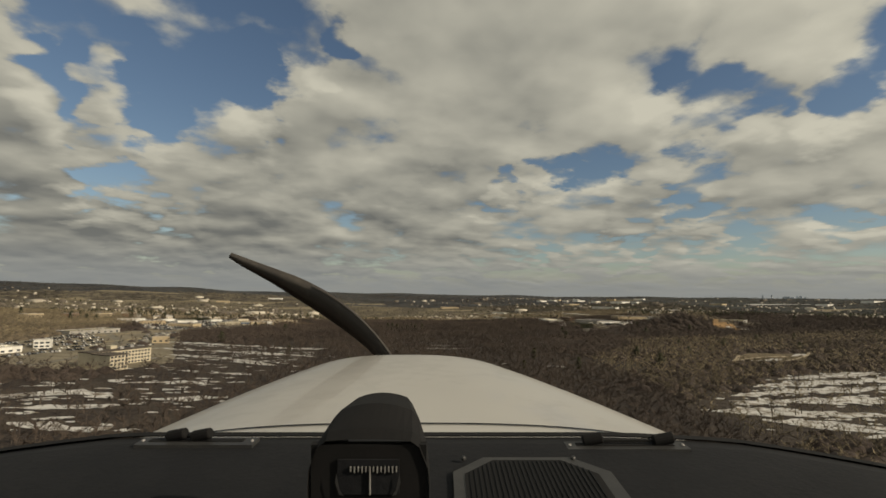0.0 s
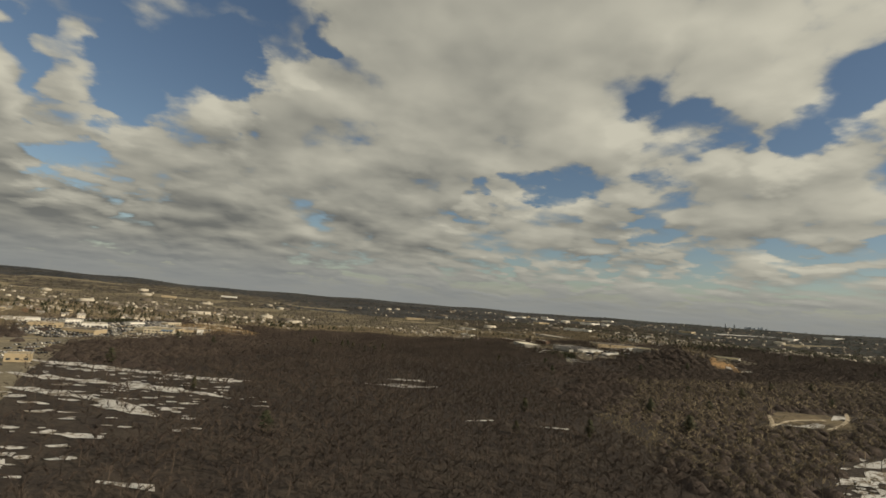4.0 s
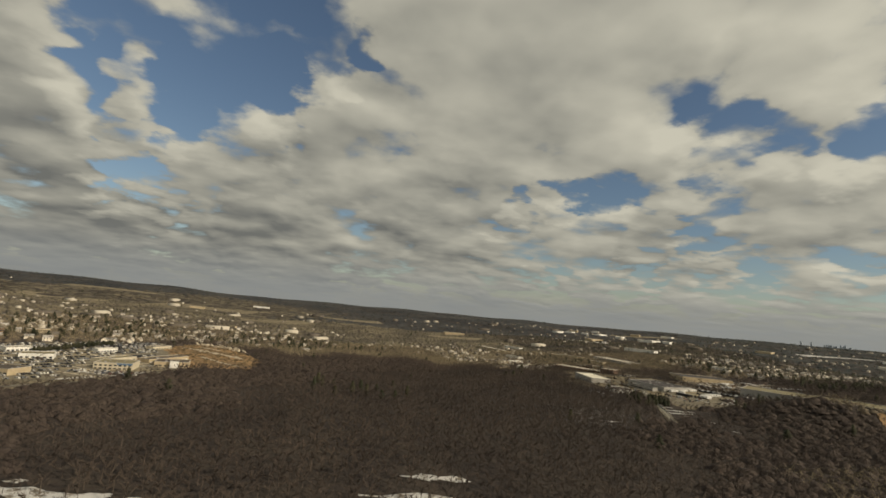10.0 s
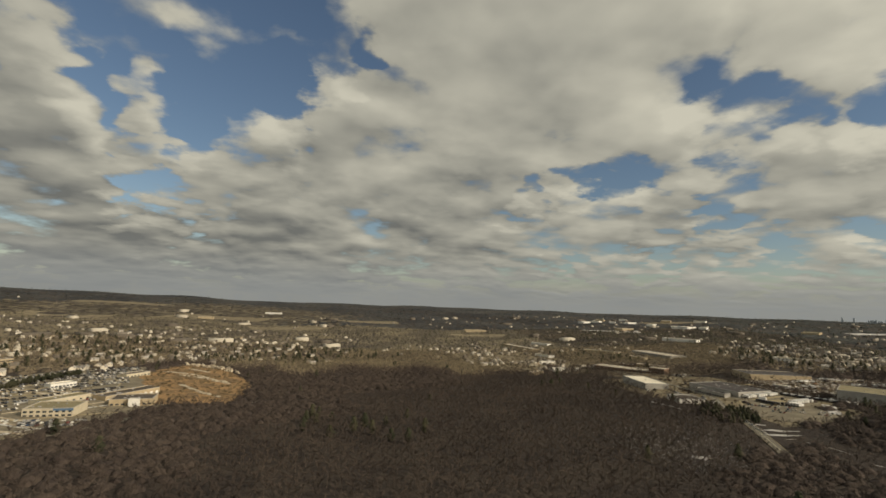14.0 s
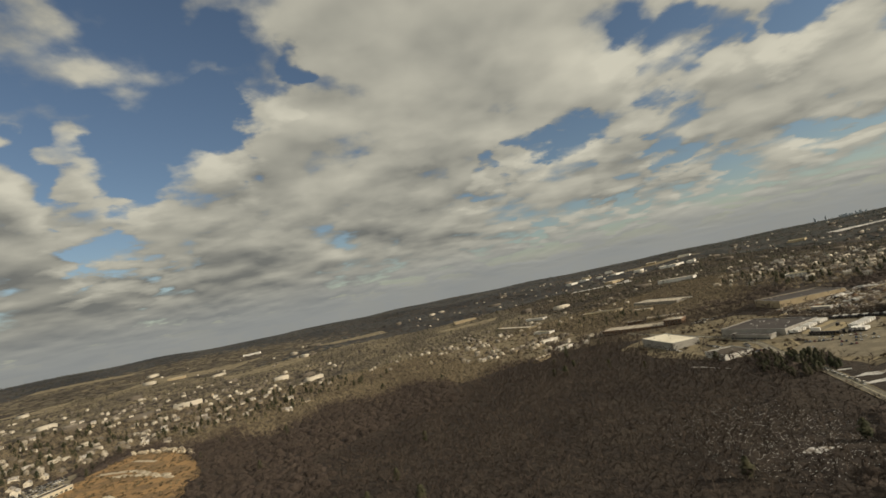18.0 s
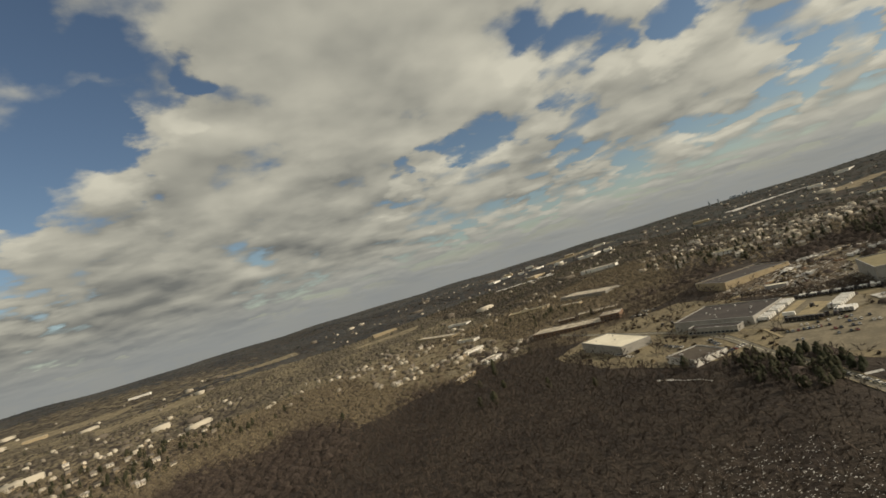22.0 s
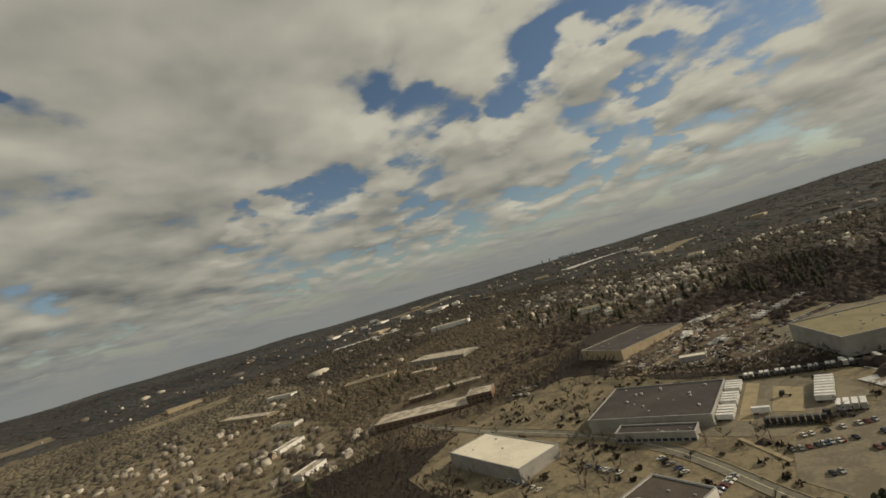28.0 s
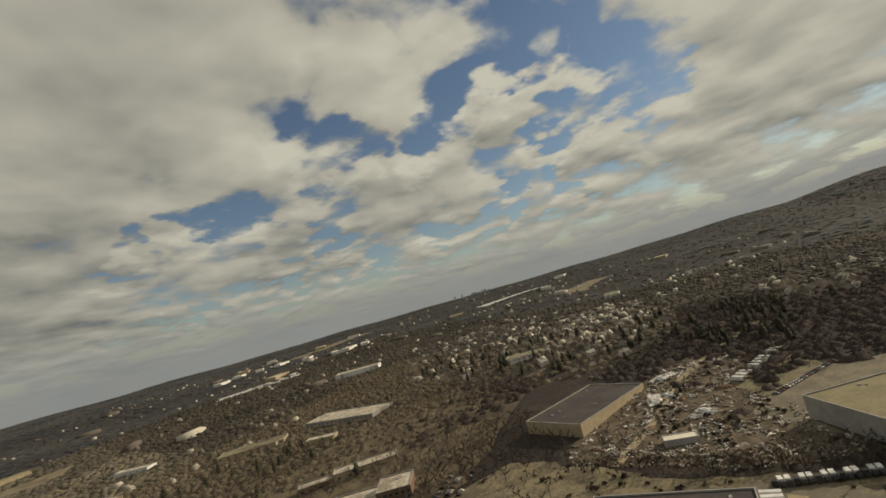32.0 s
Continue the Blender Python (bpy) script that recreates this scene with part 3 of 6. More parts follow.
def warehouse(name, x, y, length, depth, rot, high, roof, wall, label, category="warehouse", docks=0, dock_side=1, windows=0, units=0, band=None, seed=0, parapet=0.6):
    """A flat-roofed hall: four walls with a parapet, roof sheet, dock doors, windows and roof units as parts."""
    rng = random.Random(seed)
    FOOTPRINTS.append((x, y, length / 2 + 5, depth / 2 + 5, radians(rot)))
    base = min(height(x + i * length / 2.4, y + j * length / 2.4) for i in (-1, 0, 1) for j in (-1, 0, 1))
    top = height(x, y) + high
    ob = thing(name, pose(x, y, base - 0.3, 0, 0, rot), label, category)
    h = top - base
    a, b = length / 2, depth / 2
    for x0, x1, y0, y1 in ((-a, a, -b, -b + 0.4), (-a, a, b - 0.4, b), (-a, -a + 0.4, -b + 0.4, b - 0.4), (a - 0.4, a, -b + 0.4, b - 0.4)):
        w = part("wall", boxes((x0, x1, y0, y1, 0, h)), wall, ob)
    part("roof", boxes((-a + 0.4, a - 0.4, -b + 0.4, b - 0.4, h - parapet - 0.4, h - parapet)), roof, ob)
    for x0, x1, y0, y1 in ((-a - 0.1, a + 0.1, -b - 0.1, -b + 0.5), (-a - 0.1, a + 0.1, b - 0.5, b + 0.1), (-a - 0.1, -a + 0.5, -b + 0.5, b - 0.5), (a - 0.5, a + 0.1, -b + 0.5, b - 0.5)):
        part("coping", boxes((x0, x1, y0, y1, h, h + 0.25)), MAT_metal, ob)
    if docks:
        door = mesh_of("dock_door", boxes((-1.4, 1.4, -0.12, 0.12, 0, 3.2)), MAT_white_wall)
        for i in range(docks):
            s = -a + (i + 0.5) * length / docks
            part("dock_door", door, None, ob, at=pose(s, dock_side * (b + 0.05), 1.2))
    if windows:
        pane = mesh_of("window", boxes((-1.3, 1.3, -0.08, 0.08, 0, 1.5)), MAT_glass)
        for i in range(windows):
            s = -a + (i + 0.5) * length / windows
            for z in ((h * 0.3,) if h < 8 else (h * 0.2, h * 0.58)):
                part("window", pane, None, ob, at=pose(s, -b - 0.04, z))
    if band:
        part("fascia", boxes((a * 0.2, a + 0.25, -b - 0.35, -b - 0.05, h - 2.0, h - 0.3)), band, ob)
    if units:
        for i in range(units):
            s = rng.uniform(0.45, 1.15)
            cx, cy = rng.uniform(-a * 0.85, a * 0.85), rng.uniform(-b * 0.8, b * 0.8)
            u = part("roof_unit", boxes((-s, s, -s * 0.6, s * 0.6, 0, s * 0.8)), MAT_metal, ob, "grey metal roof unit", at=pose(cx, cy, h - parapet))
    return ob


warehouse("white_warehouse", 452, 1100, 71, 34, 87, 9, MAT_white_roof, MAT_grey_wall, "grey-walled warehouse with a bright white flat roof", docks=8, dock_side=-1, units=3, seed=1, parapet=0.25)
warehouse("dark_roof_warehouse", 535, 1034, 60, 73, 15, 7.5, MAT_dark_roof, MAT_grey_wall, "large warehouse with a dark flat roof beside the truck yard", docks=11, dock_side=-1, units=18, seed=2)
warehouse("warehouse_office", 498, 1016, 44, 12, 285, 6, MAT_dark_roof, MAT_grey_wall, "low grey office block in front of the dark-roofed warehouse", "office", windows=12, units=4, seed=3)
warehouse("brown_roof_workshop", 436, 980, 31, 30, 85, 5.5, MAT_brown_roof, MAT_white_wall, "low workshop with a brown flat roof and white walls", "workshop", docks=6, dock_side=-1, windows=7, units=6, seed=4)
warehouse("long_dark_warehouse", 692, 1143, 54, 92, 80, 8, MAT_dark_roof, MAT_tan_wall, "long warehouse with a dark roof and tan walls by the woods", docks=12, dock_side=-1, units=5, seed=5)
warehouse("large_tan_warehouse", 692, 903, 64, 176, 41, 11, MAT_tan_roof, MAT_grey_wall, "very large warehouse with a tan gravel roof and grey walls", windows=6, units=42, seed=6)
LOT_trailers = [(722, 1040), (792, 1018), (750, 984), (694, 1015)]
drape("trailer_lot", LOT_trailers, MAT_gravel, "tan gravel lot lined with white cars and trailers", "pavement", 0.35, 2)
warehouse("snowy_roof_mill", 520, 1288, 105, 38, -49, 6, MAT_dim_roof, MAT_brick, "long low brick mill with snow on its roof", "mill", windows=16, units=4, seed=8)
warehouse("snowy_roof_mill", 742, 1548, 125, 50, -76, 6, MAT_dim_roof, MAT_grey_wall, "long low grey mill with a snowy roof beyond the field", "mill", windows=16, units=4, seed=9)
warehouse("mill_end_block", 560, 1242, 26, 30, -49, 9, MAT_dim_roof, MAT_brick, "taller brick end block of the old mill", "mill", windows=6, units=2, seed=41)
warehouse("old_mill_shed", 600, 1330, 60, 18, -40, 5, MAT_dim_roof, MAT_tan_wall, "low old mill shed with a patchy white roof", "mill", windows=6, seed=42)
warehouse("old_mill_shed", 566, 1356, 40, 14, -40, 5, MAT_dim_roof, MAT_brick, "small brick mill shed among bare trees", "mill", windows=5, seed=43)
warehouse("scrap_shed", 632, 1054, 20, 9, -66, 4, MAT_white_roof, MAT_metal, "small metal shed with a white roof in the scrap yard", "shed", seed=10, parapet=0.15)
warehouse("low_depot", 640, 1640, 90, 34, -40, 6, MAT_tan_roof, MAT_tan_wall, "low depot with a pale roof among the trees", "depot", windows=9, units=4, seed=11)
warehouse("low_depot", 905, 1330, 60, 30, -62, 6, MAT_tan_roof, MAT_white_wall, "low white depot with a tan roof near the homes", "depot", windows=8, units=4, seed=12)
warehouse("car_dealer", -210, 882, 36, 30, 10, 7.5, MAT_tan_roof, MAT_hotel_wall, "cream car dealer's showroom with a blue fascia", "showroom", windows=8, units=6, band=MAT_blue, seed=13)
warehouse("car_dealer", -172, 934, 36, 26, 14, 7, MAT_brown_roof, MAT_tan_wall, "tan car dealer's showroom with a white entrance", "showroom", windows=8, units=6, seed=14)
warehouse("dealer_workshop", -196, 970, 60, 18, 64, 6, MAT_brown_roof, MAT_tan_wall, "long tan workshop behind the showrooms", "workshop", docks=9, dock_side=-1, units=5, seed=15)
warehouse("car_dealer", -300, 900, 30, 22, 24, 6, MAT_tan_roof, MAT_white_wall, "low white showroom across the forecourt", "showroom", windows=6, units=4, seed=16)
warehouse("shop", -284, 492, 12, 10, 20, 8, MAT_brown_roof, MAT_white_wall, "small white box-shaped shop by the car park", "shop", windows=3, seed=17)
warehouse("shop", -212, 562, 16, 11, 20, 7, MAT_tan_roof, MAT_tan_wall, "small tan shop at the end of the car park", "shop", windows=3, seed=18)
warehouse("supermarket", -322, 640, 60, 24, 62, 4.5, MAT_tan_roof, MAT_grey_wall, "long low grey supermarket at the back of the car park", "supermarket", windows=8, units=8, seed=19)
warehouse("shop", -300, 445, 46, 18, 64, 5, MAT_white_roof, MAT_white_wall, "low white row of shops with snow on the roof", "shop", windows=8, units=4, seed=20)
part_entrance = warehouse("dealer_entrance", -165, 919, 9, 4, 14, 8, MAT_white_roof, MAT_white_wall, "tall white entrance arch of the tan showroom", "porch", seed=21)


for k, (x, y, l, d, rot, h, roof, wall, words) in enumerate((
        (-236, 930, 46, 16, 66, 5, MAT_tan_roof, MAT_hotel_wall, "long cream service building on the forecourt"), (-330, 838, 36, 18, 20, 6, MAT_tan_roof, MAT_tan_wall, "low tan shop beside the forecourt"),
        (-345, 940, 30, 14, 56, 5, MAT_tan_roof, MAT_white_wall, "low white sales office among the parked cars"), (-286, 1010, 26, 12, 60, 5, MAT_white_roof, MAT_white_wall, "small white-roofed wash hall among the parked cars"),
        (-262, 1120, 34, 14, 64, 5, MAT_brown_roof, MAT_hotel_wall, "cream workshop at the back of the forecourt"), (-380, 880, 40, 16, 24, 6, MAT_dim_roof, MAT_white_wall, "long pale shop by the broad street"))):
    warehouse("dealer_shop", x, y, l, d, rot, h, roof, wall, words, "shop", windows=7, units=3, seed=80 + k)


def hotel():
    ob = thing("hotel", pose(-190, 416, height(-190, 416) - 1.0, 0, 0, 60), "four-storey cream hotel with rows of dark windows", "hotel")
    h = 11.8
    for x0, x1, y0, y1, zz in ((-22, 26, -7, 7, h), (-22, -8, -7 - 20, -7, h - 0.8)):
        part("wall", boxes((x0, x1, y0, y1, 0, zz)), MAT_hotel_wall, ob)
        part("roof", boxes((x0 - 0.3, x1 + 0.3, y0 - 0.3, y1 + 0.3, zz, zz + 0.6)), MAT_brown_roof, ob)
    pane = mesh_of("window", boxes((-0.8, 0.8, -0.08, 0.08, 0, 1.4)), MAT_glass)
    for storey in range(4):
        z = 1.5 + storey * 2.6
        for i in range(12):
            part("window", pane, None, ob, at=pose(-6 + i * 2.7, -7.05, z))
        for i in range(5):
            part("window", pane, None, ob, at=pose(26.05, -5 + i * 2.5, z, 0, 0, 90))
            part("window", pane, None, ob, at=pose(-20.5 + i * 2.7, -27.05, z))
        for i in range(6):
            part("window", pane, None, ob, at=pose(-7.95, -25 + i * 2.8, z, 0, 0, 90))
    for x, y in ((-10, 2), (4, -2), (16, 3)):
        part("roof_unit", boxes((x - 1.5, x + 1.5, y - 1, y + 1, h + 0.6, h + 2.2)), MAT_metal, ob)
    part("stair_tower", boxes((-1, 4, 3, 8, h, h + 3)), MAT_hotel_wall, ob)


hotel()
for i in range(5):
    s = i / 4
    warehouse("brick_apartments", -500 + 40 * s, 830 + 330 * s, 30, 13, 72 + 20 * (i % 2), 8, MAT_brown_roof, MAT_brick if i % 2 else MAT_tan_wall, "three-storey brown brick apartment block among trees", "apartments", windows=9, units=2, seed=30 + i)

# ---------------------------------------------------------------- homes


def house_kind(kind, wall, roof):
    """A pitched-roof house; returns the thing, built at the origin far below, to be copied."""
    l, d, h = ((11, 8, 5.2), (13, 8.5, 5.8), (9, 8, 5.6))[kind]
    ob = thing("house", pose(0, 0, 0), ("white clapboard house with a pitched grey roof among bare trees", "pale two-storey house with a snow-dusted roof", "narrow tan house with a steep grey roof")[kind], "house", "homes in the town")
    rise = (3.0, 3.4, 4.2)[kind]
    bm = bmesh.new()
    for x in (-l / 2, l / 2):
        for y, z in ((-d / 2, -1.5), (d / 2, -1.5), (d / 2, h), (0, h + rise - 0.25), (-d / 2, h)):
            bm.verts.new((x, y, z))
    v = list(bm.verts)
    bm.faces.new(v[:5])
    bm.faces.new(v[5:][::-1])
    for i in range(5):
        bm.faces.new((v[i], v[(i + 1) % 5], v[5 + (i + 1) % 5], v[5 + i]))
    part("wall", bm, wall, ob)
    bm = bmesh.new()
    a, b = l / 2 + 0.5, d / 2 + 0.6
    for z in (0, 0.28):
        for x in (-a, a):
            for y, zz in ((-b, -0.35), (0, rise), (b, -0.35)):
                bm.verts.new((x, y, h + zz + z))
    v = list(bm.verts)
    for f in ((0, 1, 4, 3), (1, 2, 5, 4), (6, 9, 10, 7), (7, 10, 11, 8), (0, 3, 9, 6), (2, 8, 11, 5), (0, 6, 7, 1), (1, 7, 8, 2), (3, 4, 10, 9), (4, 5, 11, 10)):
        bm.faces.new([v[i] for i in f])
    part("roof", bm, roof, ob)
    part("chimney", boxes((l * 0.18, l * 0.18 + 0.9, 0.4, 1.2, h, h + rise + 1.1)), MAT_brick, ob)
    pane = mesh_of("window", boxes((-0.55, 0.55, -0.06, 0.06, 0, 1.3)), MAT_glass)
    for s in (-0.32, 0.0, 0.32):
        for z in (0.9, 3.4):
            if s and (z > 1 or s < 0) or z > 1 and not s and kind == 1:
                part("window", pane, None, ob, at=pose(s * l, -d / 2 - 0.04, z))
    part("door", boxes((-0.5, 0.5, -d / 2 - 0.08, -d / 2, 0, 2.1)), MAT_rust, ob)
    return ob


HOUSES = [house_kind(0, MAT_clap, MAT_shingle), house_kind(1, MAT_clap, MAT_snow_roof), house_kind(2, MAT_clap_tan, MAT_shingle)]
HOUSE_SPOTS = []


def homes(poly, gap, count, seed, turn):
    """Houses in loose rows along streets inside an outline."""
    rng = random.Random(seed)
    c, s = math.cos(radians(turn)), math.sin(radians(turn))
    spots = []
    for i in range(-60, 60):
        for j in range(-60, 60):
            u, v = i * gap + rng.uniform(-4, 4), j * gap * 1.15 + (8 if j % 2 else -8) + rng.uniform(-4, 4)
            x, y = poly[0][0] + u * c - v * s, poly[0][1] + u * s + v * c
            if inside(np.array(x), np.array(y), poly):
                spots.append((math.hypot(x - 100, y - 800), x, y, j))
    rng.shuffle(spots)
    for far, x, y, j in sorted(spots[:count]):
        HOUSE_SPOTS.append((x, y, turn + (0 if j % 2 else 180) + rng.choice((0, 0, 0, 90)) + rng.uniform(-8, 8), rng.randrange(3)))


homes([(-420, 1010), (-330, 1110), (-290, 1320), (-60, 1380), (20, 1750), (-300, 1900), (-800, 1900), (-900, 1500), (-700, 1200)], 25, 135, 1, 24)
homes(ZONE_homes_right, 21, 122, 2, -38)
homes(ZONE_homes_east, 22, 22, 3, 12)
homes(ZONE_homes_mid, 24, 14, 4, 18)
for i in range(5):
    HOUSE_SPOTS.append((-352 + 3 * i, 1140 + 24 * i, -70, 1))
used = [False] * 3
for x, y, turn, kind in HOUSE_SPOTS:
    if not used[kind]:
        HOUSES[kind].matrix_basis = at(x, y, turn) @ Matrix.Diagonal((0.88, 0.88, 0.88, 1))
        used[kind] = True
    else:
        copy_thing(HOUSES[kind], at(x, y, turn) @ Matrix.Diagonal((0.9, 0.9, 0.85, 1)))

for poly, turn, gap, wide in ((ZONE_homes_left, 24, 115, 6.0), (ZONE_homes_right, -38, 105, 5.5), (ZONE_homes_mid, 18, 90, 6.0)):
    c, s = math.cos(radians(turn)), math.sin(radians(turn))
    for j in range(-8, 12):
        run = []
        for i in range(-70, 70):
            u, v = i * 22, j * gap + 9 * math.sin(i / 4 + j)
            x, y = poly[0][0] + u * c - v * s, poly[0][1] + u * s + v * c
            if inside(np.array(x), np.array(y), poly) and not (ZONE_orange[0][0] - 130 < x < -80 and 930 < y < 1310):
                run.append((x, y))
            elif len(run) > 3:
                ribbon("town_street", run, wide, MAT_lot, "pale worn street between rows of houses", "road", 0.4, step=30)
                run = []
            else:
                run = []

# pale rock cut and brush round the orange clearing


def rock_bank(line, seed, high):
    rng = random.Random(seed)
    for i in range(22):
        s = i / 21 * (len(line) - 1)
        k = min(int(s), len(line) - 2)
        x = line[k][0] + (line[k + 1][0] - line[k][0]) * (s - k) + rng.uniform(-3, 3)
        y = line[k][1] + (line[k + 1][1] - line[k][1]) * (s - k) + rng.uniform(-4, 4)
        bm = bmesh.new()
        bmesh.ops.create_icosphere(bm, subdivisions=2, radius=1)
        w, h = rng.uniform(5, 9), high * rng.uniform(0.5, 1.2)
        for v in bm.verts:
            n = noise.noise(v.co * 1.7 + Vector((i, seed, 0)))
            v.co = Vector((v.co.x * w * (1 + 0.4 * n), v.co.y * 3.5 * (1 + 0.4 * n), v.co.z * h * (1 + 0.5 * n)))
        ob = tagged(new("rock_outcrop", mesh_of("rock_outcrop", bm, MAT_rock)), "pale rock face at the edge of the orange clearing", "rock", "rocks along the cutting")
        ob.matrix_basis = at(x, y, math.degrees(math.atan2(line[-1][1] - line[0][1], line[-1][0] - line[0][0])) + rng.uniform(-15, 15), -0.2)


rock_bank([(-262, 1292), (-225, 1262), (-188, 1240), (-150, 1190)], 3, 5.0)
rock_bank([(-215, 1150), (-170, 1120), (-130, 1085)], 7, 2.0)
for k, line in enumerate(([(-250, 1180), (-200, 1160), (-150, 1100)], [(-180, 1060), (-140, 1010), (-105, 980)], [(-235, 1230), (-190, 1190)])):
    ribbon("earth_track", line, 7 - k, MAT_rock, "pale dusty track across the orange earth", "track", 0.5)

# ---------------------------------------------------------------- trucks and cars


def trailer_kind():
    ob = thing("trailer", pose(0, 0, 0), "white box trailer parked in the truck yard", "trailer", "trailers in the yard")
    part("box_body", boxes((-4.4, 4.4, -1.25, 1.25, 1.1, 3.9)), MAT_trailer, ob)
    part("chassis", boxes((-4.2, 4.2, -0.5, 0.5, 0.75, 1.1)), MAT_tyre, ob)
    part("landing_leg", boxes((2.4, 2.6, -0.8, -0.6, 0, 0.8), (2.4, 2.6, 0.6, 0.8, 0, 0.8)), MAT_metal, ob)
    wheel = bmesh.new()
    bmesh.ops.create_cone(wheel, cap_ends=True, segments=12, radius1=0.5, radius2=0.5, depth=0.5, matrix=Matrix.Rotation(radians(90), 4, "X"))
    wheel = mesh_of("wheel", wheel, MAT_tyre)
    for x in (-3.4, -2.2):
        for y in (-0.95, 0.95):
            part("wheel", wheel, None, ob, at=pose(x, y, 0.5))
    part("rear_door", boxes((-4.46, -4.4, -1.15, 1.15, 1.2, 3.8)), MAT_metal, ob)
    return ob


def tractor_kind():
    ob = thing("truck_tractor", pose(0, 0, 0), "dark truck tractor parked in a row on the yard", "truck", "tractors in the yard")
    part("cab", boxes((0.2, 2.6, -1.15, 1.15, 0.9, 3.3), (1.6, 3.2, -0.9, 0.9, 0.8, 1.9)), MAT_truck, ob)
    part("windscreen", boxes((2.6, 2.66, -1.0, 1.0, 2.0, 3.0)), MAT_glass, ob)
    part("frame", boxes((-2.8, 0.2, -0.5, 0.5, 0.7, 1.0)), MAT_tyre, ob)
    wheel = bmesh.new()
    bmesh.ops.create_cone(wheel, cap_ends=True, segments=12, radius1=0.5, radius2=0.5, depth=0.4, matrix=Matrix.Rotation(radians(90), 4, "X"))
    wheel = mesh_of("wheel", wheel, MAT_tyre)
    for x in (-2.1, 2.3):
        for y in (-0.95, 0.95):
            part("wheel", wheel, None, ob, at=pose(x, y, 0.5))
    return ob


def box_truck_kind():
    ob = thing("box_truck", pose(0, 0, 0), "box truck with a white body and dark cab in the yard", "truck", "trucks along the trees")
    part("box_body", boxes((-3.1, 0.9, -1.1, 1.1, 0.9, 3.1)), MAT_trailer, ob)
    part("chassis", boxes((-3.0, 2.8, -0.45, 0.45, 0.55, 0.9)), MAT_tyre, ob)
    bm = bmesh.new()
    v = [bm.verts.new((x, y, z)) for y in (-1.05, 1.05) for x, z in ((1.1, 0.6), (3.0, 0.6), (3.0, 1.5), (2.5, 2.5), (1.1, 2.5))]
    bm.faces.new(v[:5])
    bm.faces.new(v[5:][::-1])
    for i in range(5):
        bm.faces.new((v[i], v[5 + i], v[5 + (i + 1) % 5], v[(i + 1) % 5]))
    part("cab", bm, MAT_truck, ob, "dark painted cab")
    part("windscreen", boxes((2.72, 2.80, -0.9, 0.9, 1.6, 2.2)), MAT_glass, ob)
    bm = bmesh.new()
    bmesh.ops.create_cone(bm, cap_ends=True, segments=12, radius1=0.45, radius2=0.45, depth=0.4, matrix=Matrix.Rotation(radians(90), 4, "X"))
    wheel = mesh_of("wheel", bm, MAT_tyre)
    for x in (-2.0, 2.1):
        for y in (-0.9, 0.9):
            part("wheel", wheel, None, ob, at=pose(x, y, 0.45))
    return ob


def plain_car_kind(paint, name):
    """A car for the far forecourts: body, windows and two axles with their wheels."""
    ob = thing("car", pose(0, 0, 0), name + " car in a row on the dealers' forecourt", "car", "cars for sale")
    bm = bmesh.new()
    for y in (-0.88, 0.88):
        for x, z in ((-2.2, 0.35), (-2.2, 0.9), (-1.5, 0.98), (-1.0, 1.45), (0.4, 1.45), (1.2, 0.98), (2.1, 0.78), (2.2, 0.4)):
            bm.verts.new((x, y * (0.75 if z > 1.2 else 1), z))
    v = list(bm.verts)
    bm.faces.new(v[:8])
    bm.faces.new(v[8:][::-1])
    for i in range(8):
        bm.faces.new((v[i], v[(i + 1) % 8], v[8 + (i + 1) % 8], v[8 + i]))
    part("body", bm, paint, ob)
    bm = bmesh.new()
    for side in (-1, 1):
        bm.faces.new([bm.verts.new(p) for p in ((-1.4, side * 0.87, 1.0), (1.05, side * 0.87, 1.0), (0.4, side * 0.70, 1.38), (-0.95, side * 0.70, 1.38))])
    bm.faces.new([bm.verts.new(p) for p in ((1.18, -0.7, 1.02), (1.18, 0.7, 1.02), (0.46, 0.58, 1.44), (0.46, -0.58, 1.44))])
    part("window", bm, MAT_glass, ob)
    for x in (-1.35, 1.35):
        part("axle", boxes((x - 0.33, x + 0.33, -0.9, -0.66, 0, 0.62), (x - 0.33, x + 0.33, 0.66, 0.9, 0, 0.62), (x - 0.05, x + 0.05, -0.7, 0.7, 0.28, 0.38)), MAT_tyre, ob)
    return ob


